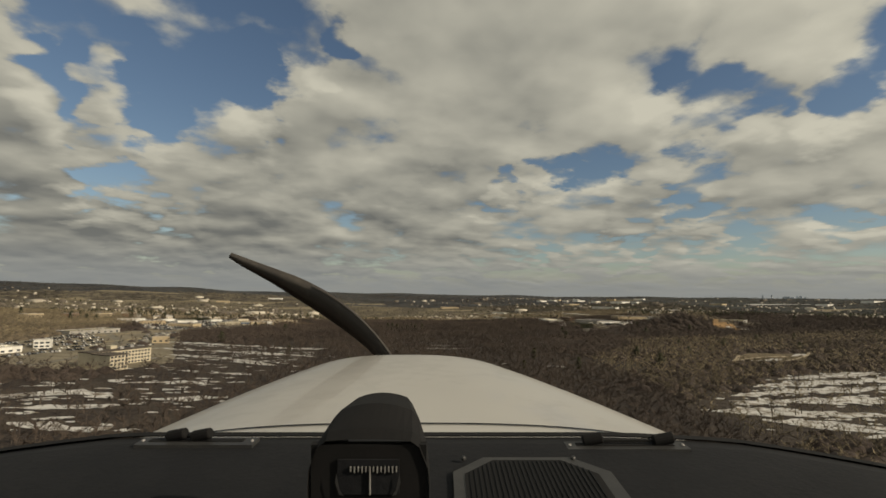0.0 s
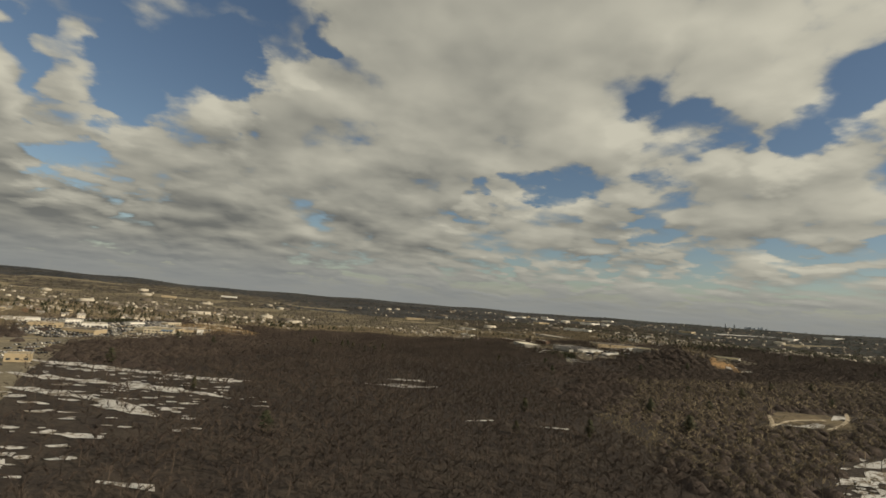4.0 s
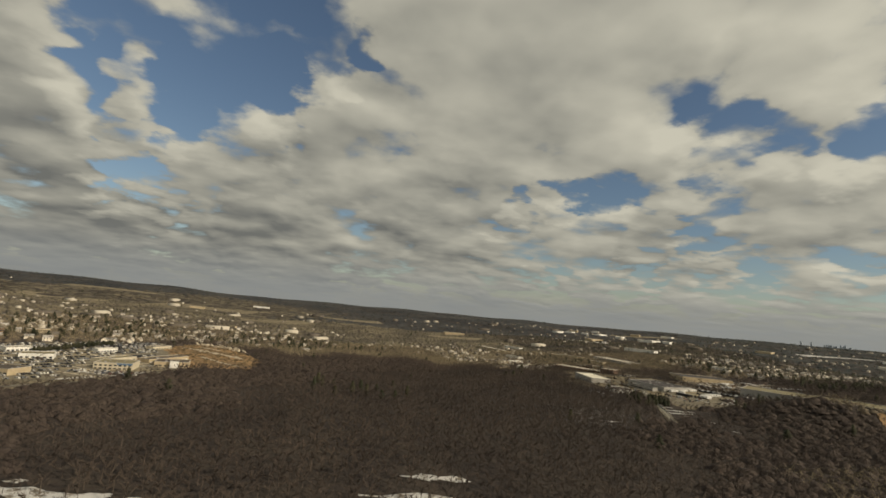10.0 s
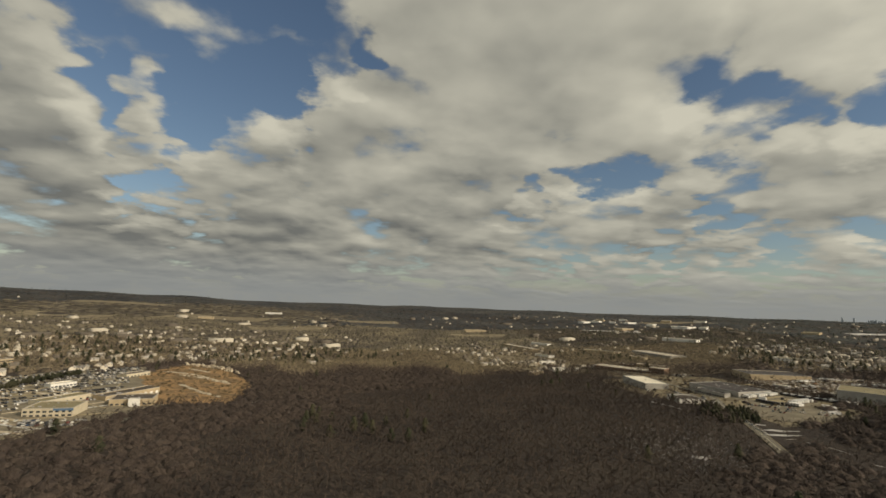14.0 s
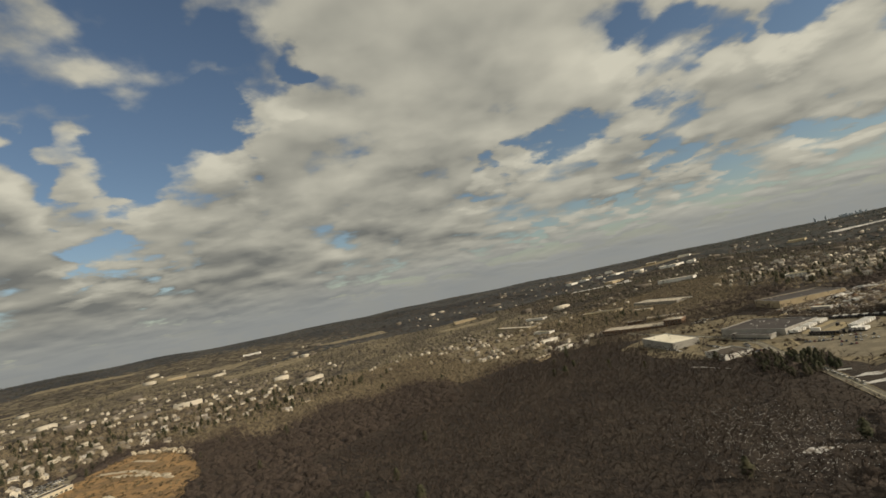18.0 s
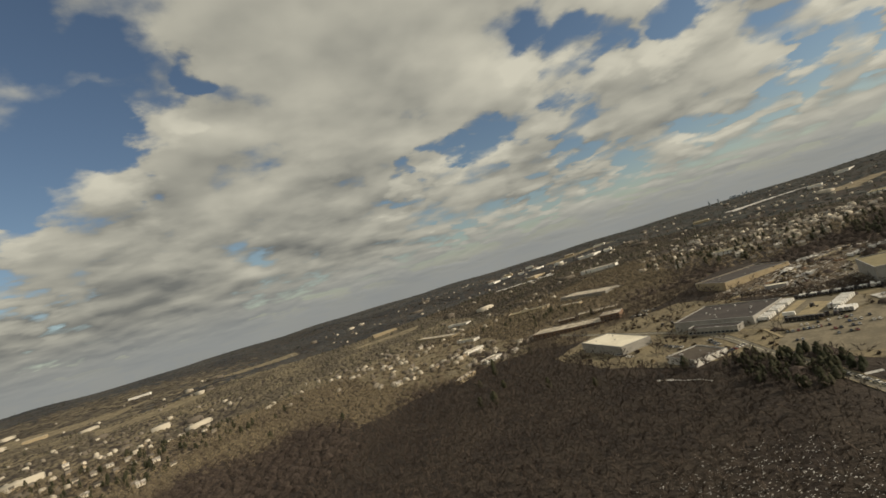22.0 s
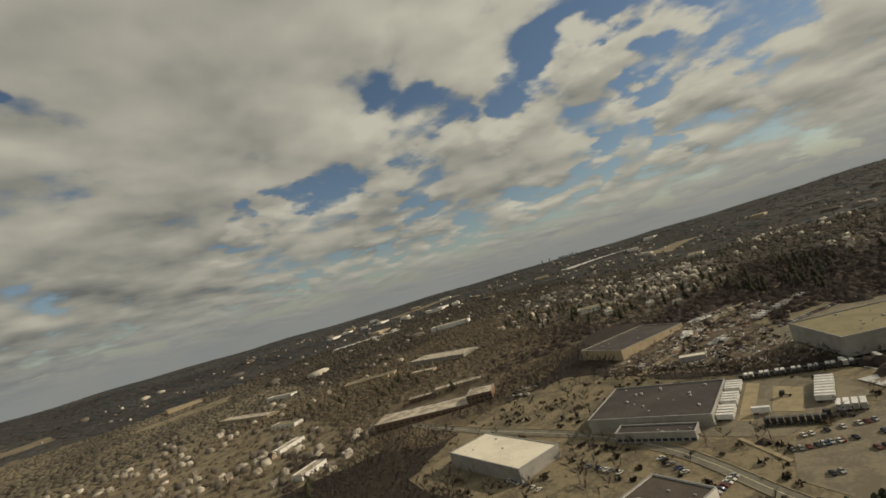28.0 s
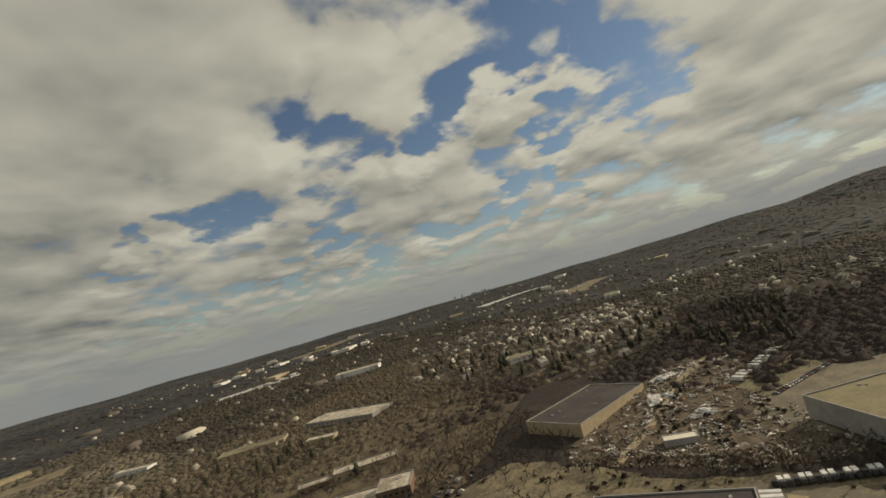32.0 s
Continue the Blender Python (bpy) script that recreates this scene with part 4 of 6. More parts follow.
def car_kind(paint, name):
    ob = thing("car", pose(0, 0, 0), name + " car parked on the asphalt", "car", "parked cars")
    bm = bmesh.new()
    prof = ((-2.2, 0.35), (-2.2, 0.85), (-1.5, 0.95), (1.2, 0.98), (2.1, 0.75), (2.2, 0.4))
    for y in (-0.88, 0.88):
        for x, z in prof:
            bm.verts.new((x, y, z))
    v = list(bm.verts)
    k = len(prof)
    bm.faces.new(v[:k])
    bm.faces.new(v[k:][::-1])
    for i in range(k):
        bm.faces.new((v[i], v[(i + 1) % k], v[k + (i + 1) % k], v[k + i]))
    part("body", bm, paint, ob)
    bm = bmesh.new()
    v = [bm.verts.new(p) for p in ((-1.5, -0.8, 0.94), (1.1, -0.8, 0.96), (0.4, -0.62, 1.42), (-1.0, -0.62, 1.42), (-1.5, 0.8, 0.94), (1.1, 0.8, 0.96), (0.4, 0.62, 1.42), (-1.0, 0.62, 1.42))]
    for f in ((0, 1, 2, 3), (7, 6, 5, 4), (1, 5, 6, 2), (4, 0, 3, 7)):
        bm.faces.new([v[i] for i in f])
    part("window", bm, MAT_glass, ob)
    part("roof", boxes((-1.0, 0.4, -0.63, 0.63, 1.40, 1.47)), paint, ob)
    wheel = bmesh.new()
    bmesh.ops.create_cone(wheel, cap_ends=True, segments=10, radius1=0.33, radius2=0.33, depth=0.24, matrix=Matrix.Rotation(radians(90), 4, "X"))
    wheel = mesh_of("wheel", wheel, MAT_tyre)
    for x in (-1.35, 1.35):
        for y in (-0.8, 0.8):
            part("wheel", wheel, None, ob, at=pose(x, y, 0.33))
    return ob


class Fleet:
    """Sets the first of a kind down, and copies of it after that."""

    def __init__(self, ob, lift):
        self.ob, self.lift, self.used = ob, lift, False

    def park(self, x, y, turn):
        m = at(x, y, turn, self.lift)
        if self.used:
            copy_thing(self.ob, m)
        else:
            self.ob.matrix_basis = m
            self.used = True


trailers, tractors, box_trucks = Fleet(trailer_kind(), 0.32), Fleet(tractor_kind(), 0.32), Fleet(box_truck_kind(), 0.32)
cars = [Fleet(car_kind(p, n), 0.32) for p, n in zip(CAR_PAINTS, ("white", "silver", "black", "dark grey", "dark red", "blue"))]
sale_cars = [Fleet(plain_car_kind(p, n), 0.25) for p, n in zip(CAR_PAINTS, ("white", "silver", "black", "dark grey", "dark red", "blue"))]
CAR_HEAP = {}
rng = random.Random(8)
for i in range(14):     # backed up to the docks
    if i not in (4, 9):
        s = i / 13
        trailers.park(573 - 50 * s, 1001 - 13 * s, -75 + rng.uniform(-1, 1))
for i in range(8):
    s = i / 7
    trailers.park(578 - 28 * s, 954 - 6.5 * s, -76)
for i in range(4):
    trailers.park(541 + 1.0 * i, 940 - 3.2 * i, 14)
for i in range(22):     # trucks in a row along the belt of trees
    x, y = 584.5 + 1.0 * i, 1001 - 2.75 * i
    (box_trucks if i % 3 else tractors).park(x, y, 200 + rng.uniform(-3, 3))
for i in range(11):     # trailers along the far side of the gravel lot
    if i not in (3, 8):
        trailers.park(728 + 6 * i, 1036 - 1.9 * i, 70 + rng.uniform(-8, 8))
for i in range(9):
    tractors.park(519 + 0.9 * i, 966 - 2.9 * i, 12)
for x, y, turn in ((533, 935, 100), (532, 942, 60), (557, 968, 100), (520, 1090, 40), (515, 1100, 20)):
    tractors.park(x, y, turn)
for x, y, turn in ((533, 973, -70), (610, 935, 30), (614, 928, 30), (604, 950, 30)):
    trailers.park(x, y, turn)


def park_rows(x, y, turn, rows, count, gap, skip, seed, pitch=2.9, fleet=None, heap=False):
    """Rows of parked cars; heap gathers the far ones, past counting, for one joined mesh a paint."""
    rng = random.Random(seed)
    c, s = math.cos(radians(turn)), math.sin(radians(turn))
    for r in range(rows):
        for i in range(count):
            if rng.random() > skip:
                u, v = i * pitch, r * gap
                px, py, face = x + u * c - v * s, y + u * s + v * c, turn + 90 + rng.choice((0, 180)) + rng.uniform(-2, 2)
                k = rng.choice((0, 0, 0, 1, 1, 2, 2, 3, 4, 5))
                if heap:
                    CAR_HEAP.setdefault(k % 4, []).append((px, py, radians(face)))
                else:
                    (fleet or cars)[k].park(px, py, face)


park_rows(493, 951, -52, 1, 10, 7, 0.15, 1, 3.2)
park_rows(470, 1092, 88, 1, 14, 5, 0.25, 31, 3.0)
park_rows(456, 1010, 84, 1, 10, 5, 0.3, 32, 3.0)
park_rows(452, 965, -6, 1, 6, 5, 0.2, 33, 3.0)
park_rows(520, 905, -52, 2, 9, 14, 0.5, 34, 3.2)
park_rows(640, 1040, -60, 2, 6, 7, 0.35, 35, 3.4)
park_rows(478, 930, -50, 4, 13, 12, 0.62, 2, 3.4)
park_rows(688, 978, -46, 1, 26, 5, 0.12, 9, 2.9)
park_rows(699, 1010, -29, 1, 20, 5, 0.1, 51, 3.0)
park_rows(758, 974, -29, 1, 18, 5, 0.15, 52, 3.0)
park_rows(430, 1050, 83, 1, 12, 5, 0.3, 10)
park_rows(500, 1005, 86, 1, 16, 5, 0.3, 11)
park_rows(465, 985, 60, 1, 8, 5, 0.3, 12)
park_rows(-232, 845, 12, 3, 22, -8, 0.3, 4, fleet=sale_cars)
park_rows(-258, 930, 50, 4, 14, -9, 0.25, 7, fleet=sale_cars)
park_rows(560, 1180, 20, 3, 12, 9, 0.4, 19, heap=True)


def fill_lot(poly, x, y, turn, gap, pitch, share, seed):
    """Rows of cars over a whole lot, clear of its buildings, with lanes between pairs of rows."""
    rng = random.Random(seed)
    c, s = math.cos(radians(turn)), math.sin(radians(turn))
    for r in range(-40, 40):
        run = rng.random() < 0.85
        for i in range(-90, 90):
            u, v = i * pitch, r * gap + (2.6 if r % 2 else -2.6)
            px, py = x + u * c - v * s, y + u * s + v * c
            if rng.random() < 0.04:
                run = rng.random() < 0.85
            if not run or rng.random() > share or not inside(np.array(px), np.array(py), poly):
                continue
            if any(abs((px - fx) * math.cos(t) + (py - fy) * math.sin(t)) < a and abs((py - fy) * math.cos(t) - (px - fx) * math.sin(t)) < b for fx, fy, a, b, t in FOOTPRINTS):
                continue
            CAR_HEAP.setdefault(rng.choice((0, 1, 1, 2, 2, 2, 3, 3)), []).append((px, py, radians(turn + 90 + rng.uniform(-3, 3))))


fill_lot([(-345, 770), (-272, 718), (-236, 755), (-218, 800), (-240, 820), (-245, 870), (-250, 925), (-215, 990), (-300, 1220), (-356, 1120), (-395, 960)], -290, 950, 60, 8.0, 2.8, 0.58, 41)

FOOTPRINTS.append((-190, 416, 32, 32, 0.0))
fill_lot([(-325, 490), (-295, 405), (-250, 395), (-238, 470), (-264, 560), (-320, 630)], -290, 500, 64, 9, 2.9, 0.6, 43)
fill_lot([(-226, 500), (-215, 520), (-205, 575), (-246, 700), (-258, 640), (-238, 570)], -230, 590, 64, 9, 2.9, 0.6, 44)


def car_heaps():
    """The cars too far and too many to count: one mesh a paint."""
    shape = ((-2.2, 0.1), (-2.2, 0.9), (-1.5, 0.98), (-1.0, 1.45), (0.4, 1.45), (1.2, 0.98), (2.1, 0.78), (2.2, 0.1))
    v = np.array([(x, y * (0.75 if z > 1.2 else 1), z) for y in (-0.88, 0.88) for x, z in shape])
    f = [(0, i, i + 1) for i in range(1, 7)] + [(8, 8 + i + 1, 8 + i) for i in range(1, 7)]
    for i in range(8):
        j = (i + 1) % 8
        f += [(i, j, 8 + j), (i, 8 + j, 8 + i)]
    f = np.array(f)
    for k, spots in CAR_HEAP.items():
        p = np.array(spots)
        c, s = np.cos(p[:, 2:3]), np.sin(p[:, 2:3])
        z = terrain(p[:, 0], p[:, 1])[:, None] + 0.25 + v[:, 2]
        verts = np.stack([p[:, 0:1] + c * v[:, 0] - s * v[:, 1], p[:, 1:2] + s * v[:, 0] + c * v[:, 1], z], -1).reshape(-1, 3)
        me = tri_mesh("parked_cars", verts, (f[None] + (np.arange(len(p)) * len(v))[:, None, None]).reshape(-1, 3))
        me.materials.append(CAR_PAINTS[k])
        tagged(new("parked_cars", me), ("white", "silver", "black", "dark grey")[k] + " cars crowding the distant car parks", "cars", kind="stuff")


car_heaps()
for i in range(12):
    s = i / 11
    cars[0 if i % 3 else 1].park(436 - 24 * s, 890 - 62 * s + rng.uniform(-1, 1), 70)
warehouse("car_dealer", -268, 797, 40, 22, -14, 6, MAT_brown_roof, MAT_tan_wall, "low tan showroom beside the broad street", "showroom", windows=9, units=5, seed=22)
drape("snow_patch", [(580, 940), (586, 930), (552, 888), (543, 893)], MAT_snow, "ridge of ploughed snow along the truck yard", "snow", 0.7, 3)
snow_strip([(391, 976), (398, 955), (404, 925)], 2.5, 71)
snow_strip([(612, 950), (622, 944), (632, 936)], 5, 72)
snow_strip([(600, 940), (590, 925), (576, 912)], 4, 73)
snow_strip([(752, 1086), (775, 1083), (800, 1078)], 4, 74)
for i, (line, wide) in enumerate((([(-330, 862), (-240, 838), (-165, 892)], 2.5), ([(-345, 975), (-260, 940)], 2.0), ([(-350, 1010), (-300, 1105), (-290, 1200)], 2.2), ([(-318, 1000), (-262, 1095)], 1.8),
                                  ([(-240, 900), (-262, 960), (-232, 1020)], 2.0), ([(-225, 1000), (-270, 1120)], 2.0), ([(-300, 930), (-250, 1010)], 1.6), ([(-265, 540), (-230, 640), (-255, 700)], 1.8), ([(-300, 600), (-265, 700)], 1.8), ([(-372, 960), (-330, 900), (-262, 868)], 2.4), ([(-392, 975), (-350, 1030), (-318, 1085)], 2.2), ([(-345, 905), (-285, 1010), (-252, 1080)], 1.8), ([(-372, 1050), (-330, 1130)], 2.0), ([(-300, 820), (-330, 845), (-345, 880)], 1.8), ([(-180, 905), (-215, 925), (-235, 985)], 2.2))):
    ribbon("kerb_island", line, wide, MAT_concrete, "pale concrete kerb island between rows of parked cars", "kerb", 0.45)

rng = random.Random(51)
for k in range(30):
    x, y, t, l = rng.uniform(-375, -190), rng.uniform(740, 1180), radians(rng.choice((58, 62, -14, -20))), rng.uniform(14, 38)
    dx, dy = math.cos(t) * l, math.sin(t) * l
    if all(inside(np.array(x + u * dx), np.array(y + u * dy), ZONE_dealers) for u in (-1, 1)):
        ribbon("kerb_island", [(x - dx, y - dy), (x, y), (x + dx, y + dy)], rng.uniform(1.5, 3.2), MAT_rock if k % 3 else MAT_snow, "pale kerb island with old snow between rows of parked cars", "kerb", 0.42 + 0.004 * k)

# scattered pale scrap: one heap of small pieces
def scrap():
    rng = random.Random(4)
    corners = np.array([(x, y, z) for x in (-0.5, 0.5) for y in (-0.5, 0.5) for z in (-0.5, 0.5)])
    sides = np.array([(0, 1, 3), (0, 3, 2), (4, 6, 7), (4, 7, 5), (0, 4, 5), (0, 5, 1), (2, 3, 7), (2, 7, 6), (1, 5, 7), (1, 7, 3), (0, 2, 6), (0, 6, 4)])
    verts, tris = [], []
    while len(verts) < 2300:
        x, y = rng.uniform(600, 800), rng.uniform(955, 1125)
        if not inside(np.array(x), np.array(y), ZONE_yard) or inside(np.array(x), np.array(y), LOT_trailers) or rng.random() > 0.12 + 0.88 * (noise.noise(Vector((x / 13, y / 13, 0))) > 0.02):
            continue
        m = Euler((rng.uniform(-0.3, 0.3), rng.uniform(-0.3, 0.3), rng.uniform(0, 6))).to_matrix()
        size = (rng.choice((0.6, 1, 1.5, 2, 4, 8)) * rng.uniform(0.5, 1), rng.uniform(0.3, 1.3), rng.uniform(0.3, 1.5))
        tris.append(sides + 8 * len(verts))
        verts.append((corners * size) @ np.array(m).T + (x, y, height(x, y) + 0.3))
    me = tri_mesh("scrap_pieces", np.concatenate(verts), np.concatenate(tris))
    me.materials.append(MAT_scrap)
    tagged(new("scrap_pieces", me), "pale scrap metal, timber and junk strewn over the yard", "scrap", kind="stuff")


scrap()
rng = random.Random(15)
for i in range(44):
    x, y = rng.uniform(615, 800), rng.uniform(1000, 1118)
    if not inside(np.array(x), np.array(y), ZONE_yard) or any(math.hypot(x - a, y - b) < max(c, d) for a, b, c, d, _ in FOOTPRINTS[:8]):
        continue
    bm = bmesh.new()
    bmesh.ops.create_icosphere(bm, subdivisions=3, radius=1)
    w, l, h = rng.uniform(2, 6), rng.uniform(1.5, 3.5), rng.uniform(0.8, 2.2)
    for v in bm.verts:
        n = noise.noise(v.co * 2.3 + Vector((i, 0, 0))) + 0.6 * noise.noise(v.co * 6 + Vector((0, i, 0)))
        v.co = Vector((v.co.x * w * (1 + 0.35 * n), v.co.y * l * (1 + 0.35 * n), v.co.z * h * (1 + 0.5 * n)))
    mat, what = ((MAT_scrap, "low mound of pale scrap metal"), (MAT_rust, "low mound of rusty steel scrap"), (MAT_mud, "mound of brown earth"))[i % 3]
    ob = tagged(new("scrap_mound", mesh_of("scrap_mound", bm, mat)), what + " in the muddy scrap yard", "mound", "mounds in the scrap yard")
    ob.matrix_basis = at(x, y, rng.uniform(0, 180), -0.2)
for k, (x, y, w, l, h) in enumerate(((704, 1092, 15, 6, 3.0), (712, 1082, 8, 4, 2.2), (676, 1048, 9, 5, 2.6), (668, 1054, 6, 4, 2.0), (754, 1098, 15, 6, 2.6))):
    bm = bmesh.new()
    bmesh.ops.create_icosphere(bm, subdivisions=3, radius=1)
    for v in bm.verts:
        n = noise.noise(v.co * 2.3 + Vector((k, 3, 0))) + 0.6 * noise.noise(v.co * 6 + Vector((0, k, 5)))
        v.co = Vector((v.co.x * w * (1 + 0.35 * n), v.co.y * l * (1 + 0.35 * n), v.co.z * h * (1 + 0.5 * n)))
    ob = tagged(new("snow_mound", mesh_of("snow_mound", bm, MAT_snow)), "dirty mound of ploughed snow in the scrap yard", "mound", "snow mounds in the scrap yard")
    ob.matrix_basis = at(x, y, 20 + 30 * k, -0.2)
for i in range(7):
    x, y = 735 + 8 * i, 1031 - 3.4 * i
    ob = thing("pipe_stack", at(x, y, 60, 0.2), "stack of rusty steel pipes in the storage yard", "pipes", "pipe stacks")
    for y in (-1.6, -0.2, 1.2):
        bm = bmesh.new()
        bmesh.ops.create_cone(bm, cap_ends=False, segments=12, radius1=0.55, radius2=0.55, depth=12, matrix=Matrix.Translation((0, y, 0.55)) @ Matrix.Rotation(radians(90), 4, "Y"))
        part("pipe", bm, MAT_rust, ob)
    for x in (-3.8, 3.8):
        part("timber_bearer", boxes((x - 0.15, x + 0.15, -2.4, 2, -0.2, 0)), MAT_bark, ob)

FIELDS = [[(-900, 2500), (-500, 2650), (-420, 2850), (-850, 2780)], [(-420, 2250), (-150, 2380), (-180, 2500), (-480, 2420)], [(-1250, 2300), (-1000, 2300), (-1000, 2480), (-1300, 2450)],
          [(-120, 2750), (150, 2800), (120, 2980), (-200, 2900)], [(1500, 2900), (2000, 2950), (2000, 3080), (1500, 3050)], [(900, 2400), (1150, 2350), (1200, 2450), (950, 2500)],
          [(1900, 1700), (2200, 1720), (2250, 1830), (1950, 1850)], [(2100, 2300), (2500, 2200), (2520, 2260), (2120, 2380)], [(-1500, 3000), (-1100, 3150), (-1150, 3300), (-1550, 3150)],
          [(300, 2250), (520, 2230), (560, 2330), (330, 2350)]]
for i, poly in enumerate(FIELDS):
    drape("far_field", poly, MAT_grass if i not in (5, 7) else MAT_snow, "tan winter field among distant woods" if i not in (5, 7) else "snow-covered field among distant woods", "field", 0.4, 20, cuts=5)


def far_homes():
    """The scattered pale houses and sheds of the distant towns, too many and small to count."""
    rng = random.Random(31)
    rs = np.random.RandomState(31)
    verts, tris = [], []
    towns = [(360, 1480, 120, 96), (330, 1740, 130, 60), (425, 1330, 60, 22), (1150, 995, 110, 34), (1180, 1400, 170, 150), (960, 1240, 120, 110), (1050, 1270, 130, 90), (620, 1760, 160, 50), (-420, 1400, 220, 90),
             (-520, 1500, 330, 260), (-350, 1850, 300, 160), (1080, 1450, 240, 120), (-900, 1900, 420, 160), (-300, 2000, 300, 90), (-1400, 2200, 450, 70), (-500, 2700, 500, 60), (300, 1750, 260, 90), (900, 2100, 380, 80), (1500, 2500, 500, 100),
             (1250, 1650, 280, 90), (1700, 1900, 380, 80), (1500, 1250, 260, 90), (2200, 1900, 500, 100), (2600, 2700, 600, 90), (700, 2900, 600, 90), (2000, 1300, 400, 60), (-1900, 2700, 500, 40), (1100, 3200, 500, 80)]
    for x0, y0, size, count in towns:
        for _ in range(count // 2):
            a, r = rng.uniform(0, 6.28), size * math.sqrt(rng.random())
            x, y = x0 + math.cos(a) * r, y0 + math.sin(a) * r * 0.7
            l, d, h = rng.uniform(3.5, 6), rng.uniform(2.8, 3.8), rng.uniform(2.8, 4.4)
            if rng.random() < 0.07 and (y0 > 1800 or x0 > 1300):
                l, d, h = rng.uniform(14, 32), rng.uniform(10, 16), rng.uniform(6, 9)
            t = rng.uniform(0, 3.14)
            c, s, z = math.cos(t), math.sin(t), height(x, y)
            k = len(verts)
            for px, py, pz in ((-l, -d, -2), (l, -d, -2), (l, d, -2), (-l, d, -2), (-l, -d, h), (l, -d, h), (l, d, h), (-l, d, h), (-l, 0, h + 3), (l, 0, h + 3)):
                verts.append((x + px * c - py * s, y + px * s + py * c, z + pz))
            tris += [(k + a, k + b, k + e) for a, b, e in ((0, 1, 5), (0, 5, 4), (1, 2, 6), (1, 6, 5), (2, 3, 7), (2, 7, 6), (3, 0, 4), (3, 4, 7), (4, 5, 9), (4, 9, 8), (6, 7, 8), (6, 8, 9), (5, 6, 9), (7, 4, 8))]
    me = tri_mesh("far_houses", np.array(verts), np.array(tris))
    me.materials.append(MAT_far_homes)
    tagged(new("far_houses", me), "pale houses of distant towns among bare trees", "houses", kind="stuff")


far_homes()
for k, (x, y, l, d, rot, roof) in enumerate((
        (466, 1806, 150, 26, -71, MAT_dim_roof), (560, 1900, 66, 20, -60, MAT_dim_roof), (648, 1636, 68, 20, -66, MAT_dim_roof), (394, 1303, 32, 13, 25, MAT_dim_roof),
        (334, 1248, 40, 8, 40, MAT_dim_roof), (426, 1460, 44, 12, 30, MAT_dim_roof), (670, 1512, 40, 16, -60, MAT_dim_roof), (470, 1600, 50, 18, -66, MAT_tan_roof))):
    warehouse("long_shed", x, y, l, d, rot, 5.5, roof, MAT_white_wall if k % 2 else MAT_tan_wall, "long low shed with a pale patchy roof beside the town", "shed", windows=5, seed=130 + k)
for k, (x, y, l, d) in enumerate(((1130, 2900, 70, 30), (1240, 2985, 60, 40), (1305, 2930, 84, 30), (1374, 2870, 90, 30), (1392, 2690, 90, 30), (1408, 2520, 80, 30), (1446, 2480, 100, 36), (1500, 2446, 80, 30))):
    warehouse("distant_store", x, y, l, d, 35 + 13 * (k % 3), 9, MAT_white_roof if k % 2 else MAT_dim_roof, MAT_white_wall, "white flat-roofed store on the far commercial strip", "store", seed=150 + k)
rng = random.Random(5)
for i, (x, y, l, d, rot) in enumerate(((1360, 3200, 120, 50, 60), (1520, 3230, 90, 40, 60), (1700, 3060, 140, 50, 55), (1880, 3010, 120, 60, 50), (1150, 2500, 90, 40, 30), (1000, 1850, 100, 40, -50),
                                        (1900, 2300, 130, 60, 40), (2350, 2100, 120, 50, 30), (2500, 1600, 110, 50, 10), (1650, 1500, 80, 40, 20), (-700, 2600, 60, 30, 10), (-520, 3050, 80, 30, 0), (450, 2450, 90, 40, 0), (2900, 2300, 140, 60, 20))):
    warehouse("distant_hall", x, y, l, d, rot, 9, MAT_dim_roof if i % 3 else MAT_tan_roof, MAT_white_wall if i % 2 else MAT_tan_wall, "pale flat-roofed hall far off among the woods", "hall", seed=60 + i)


def city():
    """The towers of the distant city on the skyline."""
    rng = random.Random(12)
    far, az = 4300, radians(48.6)
    cx, cy = 73 + far * math.sin(az), 600 + far * math.cos(az)
    for i in range(24):
        s = (0.0, 0.03, 0.22, 0.25)[i] if i < 4 else rng.uniform(0.42, 1.0)
        x, y = cx + (s - 0.1) * 270 * math.cos(az) + rng.uniform(-20, 20) * math.sin(az), cy - (s - 0.1) * 270 * math.sin(az) + rng.uniform(-20, 20) * math.cos(az)
        tall = (33 if i in (0, 2) else 24 if i in (1, 3, 9, 15) else rng.uniform(12, 21))
        ob = thing("city_tower", at(x, y, rng.uniform(30, 60)), "hazy blue-grey office tower on the far skyline", "tower", "city skyline")
        w = rng.uniform(2.5, 5.5)
        part("shaft", boxes((-w, w, -w, w, -20, tall)), MAT_far_city, ob)
        part("crown", boxes((-w * 0.6, w * 0.6, -w * 0.6, w * 0.6, tall, tall + 3)), MAT_far_city, ob)


city()

# ---------------------------------------------------------------- trees


